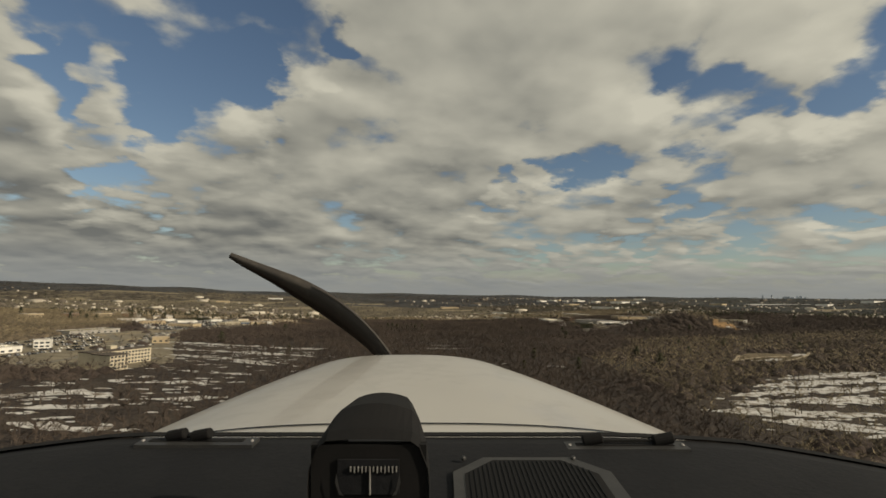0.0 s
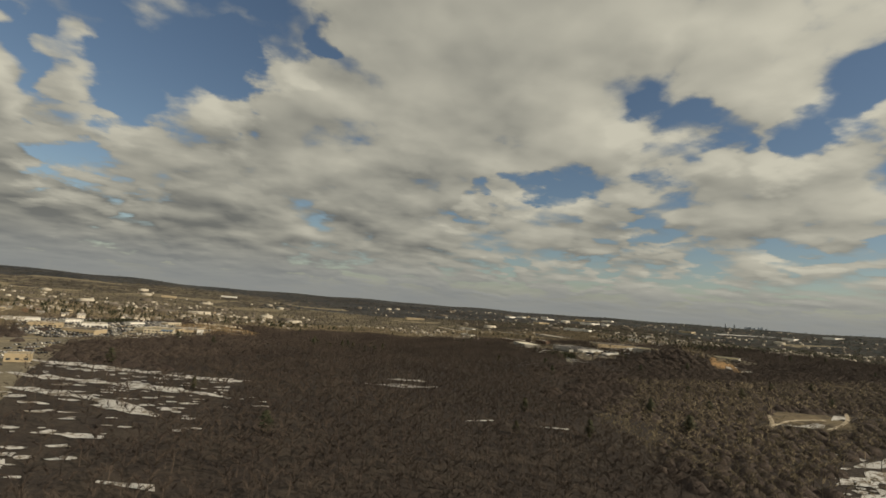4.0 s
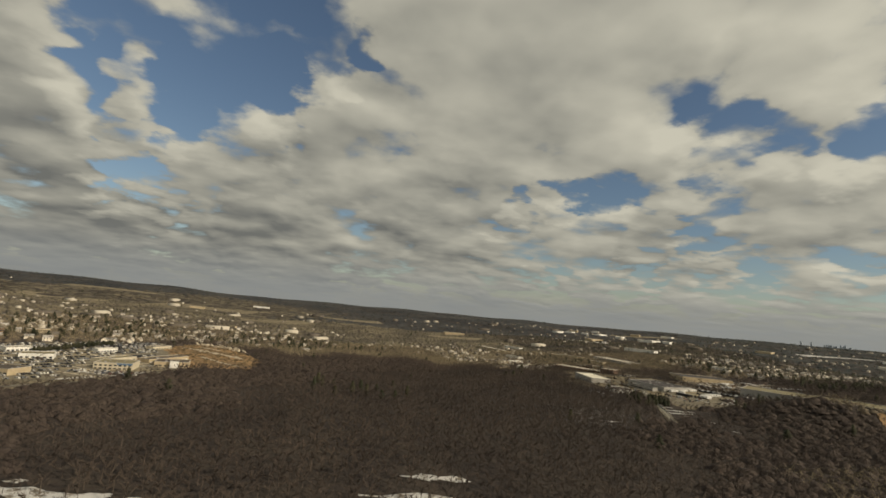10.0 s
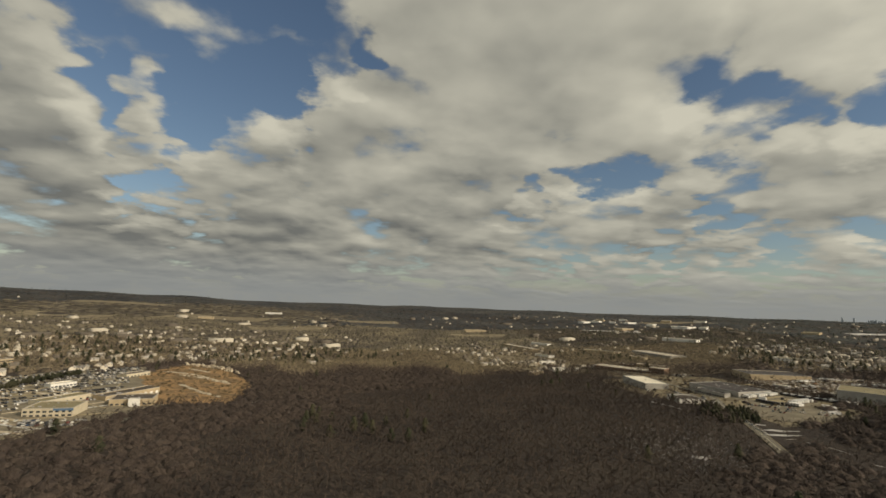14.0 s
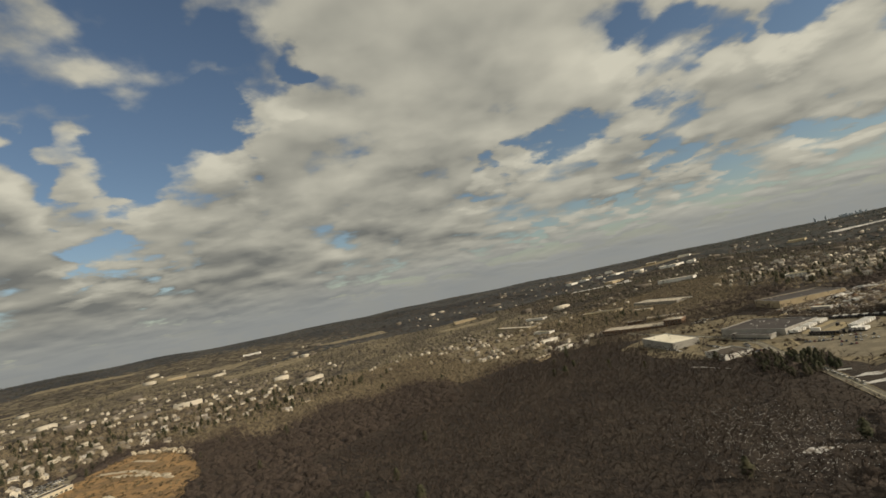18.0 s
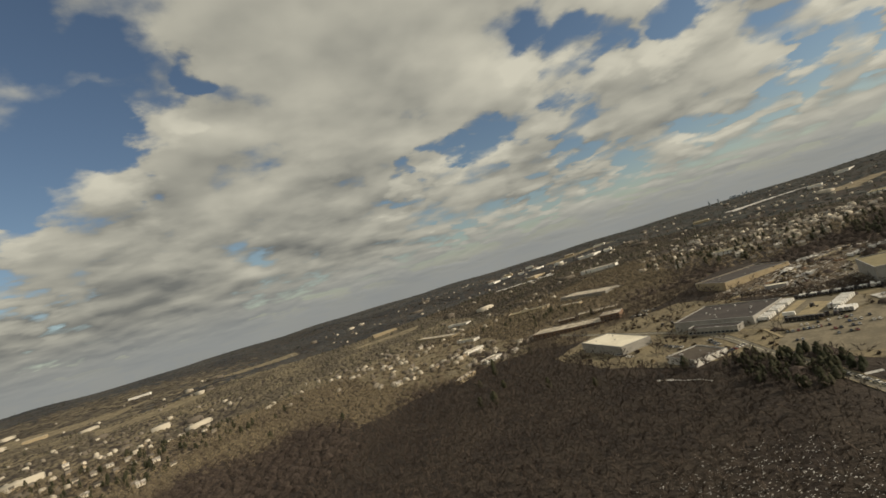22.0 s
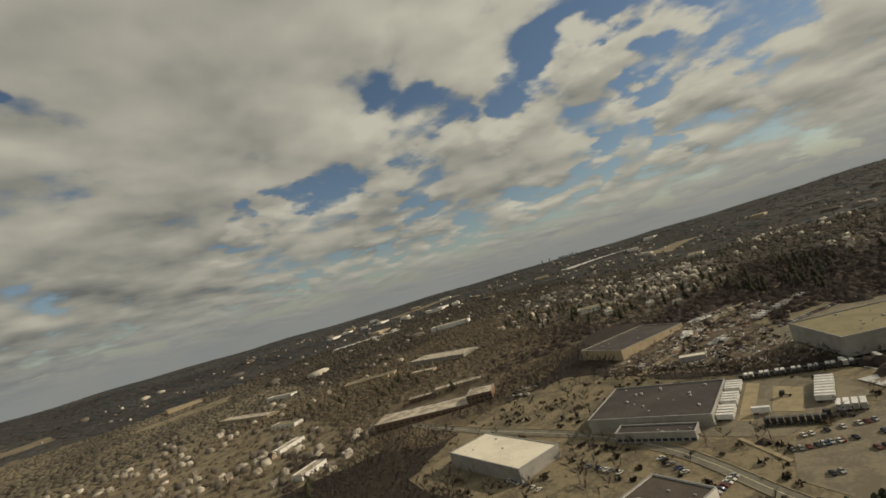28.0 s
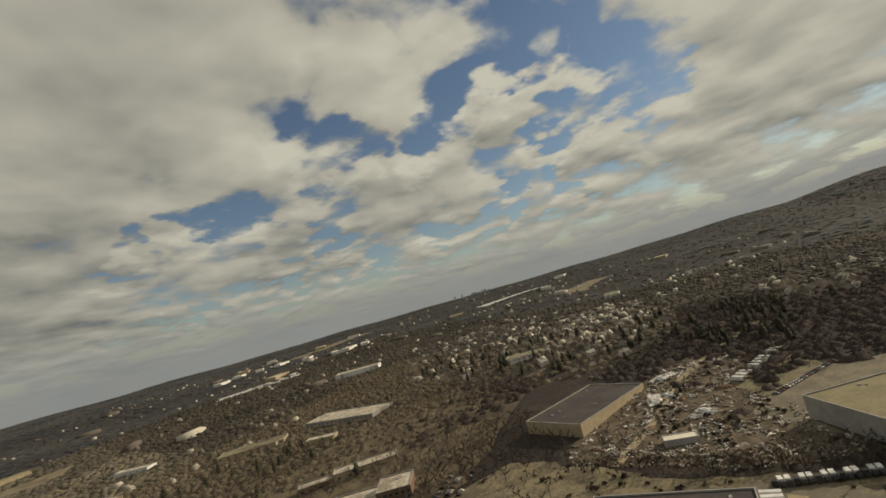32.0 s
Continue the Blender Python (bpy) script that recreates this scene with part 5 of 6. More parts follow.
def bare_tree(seed, limbs, twigs, wide):
    """Vertices and triangles of a leafless tree one unit high: tapered trunk, limbs and a fan of twigs."""
    rng = random.Random(seed)
    verts, tris = [], []

    def spike(p, q, w0, w1, sides):
        d = (q - p).normalized()
        a = d.orthogonal().normalized()
        b = d.cross(a)
        k = len(verts)
        for c, w in ((p, w0), (q, w1)):
            for i in range(sides):
                t = 2 * math.pi * i / sides
                verts.append(c + (a * math.cos(t) + b * math.sin(t)) * w)
        for i in range(sides):
            j = (i + 1) % sides
            tris.extend([(k + i, k + j, k + sides + j), (k + i, k + sides + j, k + sides + i)])

    def blade(p, q, w):
        d = q - p
        a = d.cross(Vector((rng.uniform(-1, 1), rng.uniform(-1, 1), rng.uniform(-1, 1)))).normalized() * w
        k = len(verts)
        verts.extend([p - a, p + a, q])
        tris.append((k, k + 1, k + 2))

    top = Vector((rng.uniform(-0.04, 0.04), rng.uniform(-0.04, 0.04), 0.72))
    if limbs > 3:
        spike(Vector((0, 0, -0.04)), top, 0.018, 0.006, 3)
    else:
        blade(Vector((0, 0, -0.04)), top, 0.02)
    ends = []
    for i in range(limbs):
        z = 0.26 + 0.44 * i / limbs
        t = 2.4 * i + rng.uniform(-0.5, 0.5)
        r = 0.30 * (1 - 0.45 * i / limbs) * rng.uniform(0.75, 1.15)
        p = top * (z / 0.72)
        q = p + Vector((math.cos(t) * r, math.sin(t) * r, rng.uniform(0.16, 0.30)))
        if limbs > 3:
            spike(p, q, 0.007, 0.003, 3)
        ends.append((p, q))
    for i in range(twigs):
        p, q = ends[i % limbs]
        s = rng.uniform(0.25, 1.0)
        a = p.lerp(q, s)
        out = Vector((a.x * rng.uniform(0.2, 1.2) + rng.uniform(-0.12, 0.12), a.y * rng.uniform(0.2, 1.2) + rng.uniform(-0.12, 0.12), rng.uniform(0.06, 0.24)))
        b = a + out * rng.uniform(0.7, 1.25)
        b.z = min(b.z, 1.0)
        blade(a, b, wide * rng.uniform(0.6, 1.4))
    return np.array(verts), np.array(tris)


def conifer(seed, layers, arms, full=False):
    """A pine: trunk and drooping boughs in layers, each a bent pair of triangles."""
    rng = random.Random(seed)
    verts, tris = [], []
    for i in range(3):
        t = 2 * math.pi * i / 3
        verts.append((0.018 * math.cos(t), 0.018 * math.sin(t), -0.04))
    verts.append((0, 0, 1.0))
    tris += [(0, 1, 3), (1, 2, 3), (2, 0, 3)]
    for l in range(layers):
        s = l / layers
        z = 0.16 + 0.80 * s
        r = (0.27 * (1 - s ** 2.0) ** 0.7 * (0.55 + 0.45 * min(1, s * 3)) + 0.04) if full else (0.24 * (1 - s) ** 0.8 + 0.03)
        for i in range(arms):
            t = 2 * math.pi * (i + 0.5 * (l % 2) + rng.uniform(-0.3, 0.3)) / arms
            rr = r * rng.uniform(0.65, 1.2)
            w = 0.45 * rr + 0.02
            c, n = math.cos(t), math.sin(t)
            k = len(verts)
            zz = z + rng.uniform(-0.02, 0.02)
            verts += [(c * rr * 0.15, n * rr * 0.15, zz + 0.06), (c * rr * 0.7 - n * w, n * rr * 0.7 + c * w, zz - 0.01), (c * rr * 1.1, n * rr * 1.1, zz - 0.05), (c * rr * 0.7 + n * w, n * rr * 0.7 - c * w, zz - 0.02)]
            tris += [(k, k + 1, k + 2), (k, k + 2, k + 3)]
    return np.array(verts), np.array(tris)


def clump(seed, n):
    """A far crown: an uneven tuft of upright triangles."""
    rng = random.Random(seed)
    verts, tris = [], []
    for i in range(n):
        t = rng.uniform(0, 6.28)
        r = rng.uniform(0.05, 0.5)
        c = np.array((math.cos(t) * r, math.sin(t) * r, rng.uniform(0.0, 0.35)))
        a = rng.uniform(0, 6.28)
        w = rng.uniform(0.14, 0.34)
        k = len(verts)
        verts += [c + (math.cos(a) * w, math.sin(a) * w, 0), c - (math.cos(a) * w, math.sin(a) * w, 0.0), c + (rng.uniform(-0.1, 0.1), rng.uniform(-0.1, 0.1), rng.uniform(0.35, 0.65))]
        tris.append((k, k + 1, k + 2))
    return np.array(verts), np.array(tris)


def canopy(seed):
    """A far crown: a low uneven mound of branch tips with a ragged rim."""
    rng = random.Random(seed)
    verts = [(rng.uniform(-0.15, 0.15), rng.uniform(-0.15, 0.15), rng.uniform(0.8, 1.05))]
    for ring, (r, z) in enumerate(((0.36, 0.70), (0.64, 0.1))):
        for i in range(5):
            t = 2 * math.pi * (i + 0.5 * ring) / 5 + rng.uniform(-0.3, 0.3)
            rr = r * rng.uniform(0.7, 1.3)
            verts.append((math.cos(t) * rr, math.sin(t) * rr, z * rng.uniform(0.7, 1.2) - 0.1))
    tris = []
    for i in range(5):
        j = (i + 1) % 5
        tris += [(0, 1 + i, 1 + j), (1 + i, 6 + i, 1 + j), (1 + j, 6 + i, 6 + j)]
    return np.array(verts), np.array(tris)


def plant(name, spots, kinds, mat, label, category, low, high, wide=1.0, seed=0, smooth=False):
    """One joined mesh of trees at the spots."""
    rs = np.random.RandomState(seed)
    pick = rs.randint(len(kinds), size=len(spots))
    all_v, all_t, base = [], [], 0
    for k, (verts, tris) in enumerate(kinds):
        p = spots[pick == k]
        if not len(p):
            continue
        turn = rs.uniform(0, 6.283, len(p))
        tall = rs.uniform(low, high, len(p))
        girth = tall * rs.uniform(0.85, 1.2, len(p)) * wide
        c, s = np.cos(turn), np.sin(turn)
        x = (c[:, None] * verts[:, 0] - s[:, None] * verts[:, 1]) * girth[:, None] + p[:, 0:1]
        y = (s[:, None] * verts[:, 0] + c[:, None] * verts[:, 1]) * girth[:, None] + p[:, 1:2]
        z = verts[:, 2] * tall[:, None] + terrain(p[:, 0], p[:, 1])[:, None]
        all_v.append(np.stack([x, y, z], -1).reshape(-1, 3))
        all_t.append((tris[None] + base + (np.arange(len(p)) * len(verts))[:, None, None]).reshape(-1, 3))
        base += len(p) * len(verts)
    me = tri_mesh(name, np.concatenate(all_v), np.concatenate(all_t))
    me.materials.append(mat)
    if smooth:
        me.polygons.foreach_set("use_smooth", [True] * len(me.polygons))
    return tagged(new(name, me), label, category, kind="stuff")


def scatter(x0, x1, y0, y1, gap, seed):
    rs = np.random.RandomState(seed)
    gx, gy = np.meshgrid(np.arange(x0, x1, gap), np.arange(y0, y1, gap))
    p = np.c_[gx.ravel(), gy.ravel()] + rs.uniform(-0.48, 0.48, (gx.size, 2)) * gap
    return p, rs


LINE_OF_FLIGHT = [(0, -60), (10, 130), (45, 330), (55, 500), (100, 680), (200, 900), (330, 1060), (520, 1180)]


def from_line(p):
    d = np.full(len(p), 1e9)
    for a, b in zip(LINE_OF_FLIGHT, LINE_OF_FLIGHT[1:]):
        a, b = np.array(a, float), np.array(b, float)
        s = np.clip(((p - a) @ (b - a)) / ((b - a) @ (b - a)), 0, 1)
        d = np.minimum(d, np.hypot(*(p - a - s[:, None] * (b - a)).T))
    return d


CLEAR = [(ZONE_industry, 0.20), ([(588, 1014), (584, 946), (562, 930), (508, 955), (502, 998), (520, 1000)], 0.0), ([(500, 950), (558, 924), (556, 868), (470, 862), (458, 905), (470, 940)], 0.01), (ZONE_yard, 0.06), (ZONE_dealers, 0.015), ([(-340, 790), (-275, 690), (-240, 680), (-212, 735), (-186, 800), (-160, 870), (-165, 890), (-200, 815), (-232, 768)], 0.0), (ZONE_orange, 0.0), (ZONE_hotel, 0.04), (ZONE_big_roof, 0.0), (ZONE_bank, 0.22), ([(396, 460), (416, 478), (444, 492), (486, 480), (474, 438), (424, 424)], 0.03),
         (ZONE_snow_right, 0.5), (ZONE_snow_left, 0.42), (ZONE_homes_left, 0.55), (ZONE_homes_right, 0.42), (ZONE_homes_east, 0.4), (ZONE_homes_mid, 0.38),
         ([(655, 1115), (745, 1095), (790, 1230), (700, 1250)], 0.0), ([(470, 1280), (540, 1215), (580, 1270), (500, 1350)], 0.0),
         ([(460, 1200), (760, 1260), (720, 1480), (420, 1420)], 0.62), ([(-330, 1000), (-500, 830), (-430, 1130)], 0.35)]


def keep(p, rs):
    chance = np.ones(len(p))
    for poly, share in CLEAR:
        hit = inside(p[:, 0], p[:, 1], poly)
        chance[hit] = np.minimum(chance[hit], share)
    for x, y, _, _ in HOUSE_SPOTS:
        chance[np.hypot(p[:, 0] - x, p[:, 1] - y) < 7.5] = 0
    for x, y, a, b, t in FOOTPRINTS:
        u, v = (p[:, 0] - x) * math.cos(t) + (p[:, 1] - y) * math.sin(t), (p[:, 1] - y) * math.cos(t) - (p[:, 0] - x) * math.sin(t)
        chance[(np.abs(u) < a) & (np.abs(v) < b)] = 0
    for line in SNOW_LINES:
        for x, y in line + [((a[0] + b[0]) / 2, (a[1] + b[1]) / 2) for a, b in zip(line, line[1:])]:
            spot = np.hypot((p[:, 0] - x) * 0.5, p[:, 1] - y) < 8
            chance[spot] = np.minimum(chance[spot], 0.34)
    road = np.array(ROAD)
    for a, b in zip(road, road[1:]):
        s = np.clip(((p - a) @ (b - a)) / ((b - a) @ (b - a)), 0, 1)
        chance[np.hypot(*(p - a - s[:, None] * (b - a)).T) < 9] = 0
    return rs.uniform(size=len(p)) < chance


def in_view(p):
    az = np.degrees(np.arctan2(p[:, 0] - 60, p[:, 1] + 150))
    return (az > -56) & (az < 100)


FINE = [bare_tree(i, 3, 124, 0.0068) for i in range(6)]
PLAIN = [bare_tree(20 + i, 3, 36, 0.0130) for i in range(7)]
SPARE = [bare_tree(40 + i, 3, 14, 0.023) for i in range(8)]
PINES = [conifer(i, 8, 7, True) for i in range(4)]
FAR_PINES = [conifer(9 + i, 4, 4) for i in range(3)]
TUFTS = [canopy(i) for i in range(10)]

p, rs = scatter(-760, 1060, -60, 1760, 7.0, 1)
p = p[keep(p, rs) & in_view(p)]
d = from_line(p)
mixed = rs.uniform(size=len(p))
patch = np.sin(p[:, 0] / 90 + 1) * np.sin(p[:, 1] / 110) + 0.5 * np.sin(p[:, 0] / 37) * np.sin(p[:, 1] / 41)
pine_share = np.where((patch > 0.85) & (p[:, 1] > 600), 0.05, 0.002)
pine_share[inside(p[:, 0], p[:, 1], [(330, 420), (520, 470), (560, 640), (420, 620), (320, 500)])] = 0.015
pine_share[inside(p[:, 0], p[:, 1], [(800, 1000), (1000, 1030), (1050, 1100), (900, 1130), (810, 1080)])] = 0.12
pine_share[inside(p[:, 0], p[:, 1], ZONE_homes_right)] = 0.10
pine_share[inside(p[:, 0], p[:, 1], ZONE_homes_left)] = 0.07
pine = mixed < pine_share
near = d < 165
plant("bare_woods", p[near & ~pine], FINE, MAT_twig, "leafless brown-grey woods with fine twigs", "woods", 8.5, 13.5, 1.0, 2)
# trees that get the twig colour with sunlight painted in
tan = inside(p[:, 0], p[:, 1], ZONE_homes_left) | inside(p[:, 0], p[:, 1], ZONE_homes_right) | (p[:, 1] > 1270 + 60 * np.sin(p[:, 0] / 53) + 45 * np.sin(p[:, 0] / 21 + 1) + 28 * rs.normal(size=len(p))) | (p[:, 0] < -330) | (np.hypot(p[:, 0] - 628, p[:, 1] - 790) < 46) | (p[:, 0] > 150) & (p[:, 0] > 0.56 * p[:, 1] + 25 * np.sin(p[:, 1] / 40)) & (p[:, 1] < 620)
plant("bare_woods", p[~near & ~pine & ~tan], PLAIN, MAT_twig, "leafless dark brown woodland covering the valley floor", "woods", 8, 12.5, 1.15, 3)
plant("bare_woods", p[~near & ~pine & tan & (d < 380)], PLAIN, MAT_twig_tan, "leafless woods in sunlit tan on the knoll and the verges", "woods", 7, 11.5, 1.1, 13)
plant("bare_woods", p[~near & ~pine & tan & (d >= 380)], SPARE, MAT_twig_tan, "leafless woods in sunlit tan round the distant homes", "woods", 7, 11.5, 1.15, 15)
half = (np.arange(len(p)) % 2 == 0) & ~pine & (d > 185 + 30 * np.sin(p[:, 1] / 31))
for poly in (ZONE_snow_left, ZONE_snow_right, ZONE_specks):
    half &= ~inside(p[:, 0], p[:, 1], poly)
for x, y in [xy for line in SNOW_LINES for xy in line]:
    half &= np.hypot((p[:, 0] - x) * 0.5, p[:, 1] - y) > 12
MASS = [canopy(70 + i) for i in range(12)]
# branch masses that get the painted sunlit colour
sunny = tan & ((p[:, 1] > 700) | (p[:, 0] < -330))
plant("bare_woods", p[half & ~sunny], MASS, MAT_crown, "soft brown mass of fine branches in the valley woods", "woods", 2.4, 5.4, 2.3, 41, True)
plant("bare_woods", p[half & sunny], MASS, MAT_crown_tan, "soft mass of fine branches in sunlit tan round the homes", "woods", 2.0, 4.4, 2.3, 42, True)
q = np.array([(-326 + random.Random(i).uniform(-6, 6), 940 + 2.1 * i) for i in range(84)])
plant("evergreen_hedge", q, PINES, MAT_pine, "dark evergreen hedge behind the car dealers' forecourt", "hedge", 5, 8, 1.3, 14)
plant("scattered_pines", p[pine], PINES, MAT_pine, "dark green pines scattered through the bare woods", "pines", 9, 15, 1.0, 4)

OUTER = [canopy(40 + i) for i in range(10)]
p, rs = scatter(-1300, 1640, 700, 2500, 11.5, 5)
core = (p[:, 0] > -760) & (p[:, 0] < 1060) & (p[:, 1] < 1760)
p = p[~core & in_view(p)]
p = p[keep(p, rs)]
for poly in FIELDS:
    p = p[~inside(p[:, 0], p[:, 1], poly)]
pine = rs.uniform(size=len(p)) < np.where(p[:, 0] > 750, 0.16, 0.05)
east = p[:, 0] > 620
plant("bare_woods", p[~pine & ~east], OUTER, MAT_outer, "leafless brown woods round the edge of the town", "woods", 2.2, 4.2, 3.3, 8, True)
plant("bare_woods", p[~pine & east], OUTER, MAT_outer_dark, "dark leafless woods beyond the scrap yard", "woods", 2.2, 4.4, 3.2, 18, True)
plant("scattered_pines", p[pine], FAR_PINES, MAT_pine, "dark pines among the bare woods", "pines", 9, 15, 1.1, 9)

p, rs = scatter(-3300, 4500, 200, 5000, 29, 6)
far = np.hypot(p[:, 0] - 150, p[:, 1] - 500)
core = (p[:, 0] > -1300) & (p[:, 0] < 1640) & (p[:, 1] < 2500) & (p[:, 1] > 700) | (p[:, 0] > -760) & (p[:, 0] < 1060) & (p[:, 1] < 1760)
p = p[~core & (far < 4480) & in_view(p)]
for poly in FIELDS:
    p = p[~inside(p[:, 0], p[:, 1], poly)]
mixed = rs.uniform(size=len(p))
side = np.degrees(np.arctan2(p[:, 0] - 150, p[:, 1] - 500))
ridge = np.hypot(p[:, 0] - 150, p[:, 1] - 500) + rs.normal(size=len(p)) * 120 + 260 * np.sin(p[:, 0] / 420 + 0.6) > 2950
blur = side + rs.normal(size=len(p)) * 5 + 7 * np.sin(p[:, 1] / 410) * np.sin(p[:, 0] / 330)
pine = mixed < np.where(side > 30, 0.12, 0.05)
plant("far_woods", p[~pine & (blur < -8) & ~ridge], TUFTS, MAT_outer, "distant tan woodland on low hills", "woods", 1.5, 3.2, 11, 26, True)
plant("far_woods", p[~pine & ((blur >= -8) | ridge) & (blur < 36)], TUFTS, MAT_far_wood, "distant haze-tinted woodland rolling to the horizon", "woods", 1.5, 3.2, 11, 6, True)
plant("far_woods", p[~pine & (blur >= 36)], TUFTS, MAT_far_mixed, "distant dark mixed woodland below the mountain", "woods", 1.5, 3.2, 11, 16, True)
plant("far_pines", p[pine], FAR_PINES, MAT_pine, "distant dark pine stands below the horizon", "pines", 9, 14, 1.5, 7)

p, rs = scatter(580, 640, 945, 1045, 4.2, 33)
p = p[inside(p[:, 0], p[:, 1], ZONE_strip)]
plant("bare_woods", p, PLAIN, MAT_twig, "dark leafless belt of trees between truck yard and scrap yard", "woods", 6, 10, 1.1, 34)

# trees that stand out one by one


def single(kind, name, label, group, spots, verts_tris, mat, low, high, seed):
    rng = random.Random(seed)
    verts, tris = verts_tris
    crown = tri_mesh("crown", verts, tris)
    crown.materials.append(mat)
    bm = bmesh.new()
    bmesh.ops.create_cone(bm, cap_ends=False, segments=6, radius1=0.026, radius2=0.01, depth=0.6, matrix=Matrix.Translation((0, 0, 0.26)))
    trunk = mesh_of("trunk", bm, MAT_bark)
    for x, y in spots:
        s = rng.uniform(low, high)
        ob = thing(name, at(x, y, rng.uniform(0, 360)) @ Matrix.Diagonal((s, s, s, 1)), label, "tree", group)
        part("trunk", trunk, None, ob)
        part("crown", crown, None, ob)


rng = random.Random(77)
spots = []
while len(spots) < 95:
    x, y = rng.uniform(400, 466), rng.uniform(860, 958)
    if inside(np.array(x), np.array(y), ZONE_pines):
        spots.append((x, y))
single("pine", "pine_tree", "dark green pine in a dense stand by the road", "pine stand by the road", spots, conifer(40, 10, 10, True), MAT_pine, 5.5, 9.5, 1)
spots = [(226 + 7.5 * i + rng.uniform(-3, 3), 246 + rng.choice((0, 26, 48, 72, 95)) + 1.6 * i + rng.uniform(-3, 3)) for i in range(26)]
single("bare", "bare_tree", "slender leafless tree standing in the snow", "bare trees in the snow field", spots, bare_tree(60, 8, 90, 0.008), MAT_twig, 8, 13, 2)
spots = [(-200 + 7 * i + rng.uniform(-3, 3), rng.choice((545, 488, 440, 350, 290)) + rng.uniform(-6, 6)) for i in range(24)]
single("bare", "bare_tree", "leafless tree between strips of snow", "bare trees by the snow strips", spots, bare_tree(61, 8, 90, 0.008), MAT_twig, 8, 12, 3)
spots = [(592 + 3.2 * math.sin(i) + 0.25 * i, 1112 - 3.4 * i) for i in range(46)]
single("bare", "bare_tree", "leafless brown tree in the hedge behind the truck yard", "hedge trees behind the yard", spots, bare_tree(62, 6, 80, 0.014), MAT_twig, 7, 10, 4)

# low brush over the verges, the knoll, the scrap yard and the clearing
BRUSH = [clump(60 + i, 12) for i in range(6)]
p, rs = scatter(400, 860, 840, 1260, 5.0, 21)
chance = np.where(inside(p[:, 0], p[:, 1], ZONE_industry), 0.15, 0.0)
chance[inside(p[:, 0], p[:, 1], ZONE_yard)] = 0.16
for poly, share in CLEAR[1:3]:
    chance[inside(p[:, 0], p[:, 1], poly)] = 0
for x, y, a, b, t in FOOTPRINTS:
    u, v = (p[:, 0] - x) * math.cos(t) + (p[:, 1] - y) * math.sin(t), (p[:, 1] - y) * math.cos(t) - (p[:, 0] - x) * math.sin(t)
    chance[(np.abs(u) < a) & (np.abs(v) < b)] = 0
road_pts = np.array(ROAD, float)
for a, b in zip(road_pts, road_pts[1:]):
    s = np.clip(((p - a) @ (b - a)) / ((b - a) @ (b - a)), 0, 1)
    chance[np.hypot(*(p - a - s[:, None] * (b - a)).T) < 7] = 0
chance = chance * (0.35 + 1.3 * (np.sin(p[:, 0] / 23 + 2) * np.sin(p[:, 1] / 19) > -0.05))
plant("low_brush", p[(rs.uniform(size=len(p)) < chance) & (np.arange(len(p)) % 2 == 0)], BRUSH, MAT_twig, "low dark winter brush round the warehouses", "brush", 1.5, 4.0, 1.4, 25)
plant("low_brush", p[(rs.uniform(size=len(p)) < chance) & (np.arange(len(p)) % 2 == 1)], BRUSH, MAT_shrub, "low tan and brown winter brush on the verges", "brush", 1.5, 3.6, 1.5, 22)
p, rs = scatter(-290, -80, 930, 1310, 6.0, 23)
p = p[inside(p[:, 0], p[:, 1], ZONE_orange) & (rs.uniform(size=len(p)) < 0.42)]
plant("low_brush", p, BRUSH, MAT_shrub, "dry orange-brown brush over the cleared plot", "brush", 1.2, 3.2, 1.6, 24)

# ---------------------------------------------------------------- the light aircraft at the start of the flight
MAT_cowl = material("white_aircraft_paint", (0.44, 0.425, 0.39), (0.39, 0.375, 0.345), 0.5, 0.35, coat=0.3)
MAT_dash = material("dark_grey_vinyl", (0.0060, 0.0068, 0.0085), (0.0085, 0.0092, 0.0108), 0.08, 0.92, bump=0.15)
MAT_black = material("matt_black_plastic", (0.0045, 0.0045, 0.0045), (0.0065, 0.006, 0.006), 0.05, 0.85)
MAT_plate = material("grey_vent_plate", (0.055, 0.055, 0.054), (0.045, 0.045, 0.045), 0.05, 0.5, 0.3)
MAT_mark = material("white_dial_marks", (0.26, 0.255, 0.24), (0.20, 0.195, 0.18), 0.02, 0.6)
MAT_blade = material("dark_propeller_paint", (0.055, 0.050, 0.045), (0.075, 0.068, 0.058), 0.2, 0.5)


def loft(rings, closed=False):
    """Skins a row of rings that have the same number of points."""
    bm = bmesh.new()
    rows = [[bm.verts.new(p) for p in ring] for ring in rings]
    n = len(rings[0])
    for a, b in zip(rows, rows[1:]):
        for i in range(n if closed else n - 1):
            j = (i + 1) % n
            bm.faces.new((a[i], a[j], b[j], b[i]))
    return bm


def cowl_point(t, s, lift=0.0):
    w = 0.80 - 0.33 * t ** 1.1
    mid = -0.055 - 0.09 * t
    crown = -0.333 - 0.051 * t - 0.03 * t ** 3 - 0.16 * max(0, t - 0.94) ** 1.2 * 6
    a = min(1, abs(s))
    z = crown - 0.28 * (1 - (1 - a ** 2.7) ** (1 / 2.7))
    return Vector((mid + w * s, 0.82 + 1.08 * t, z + lift))


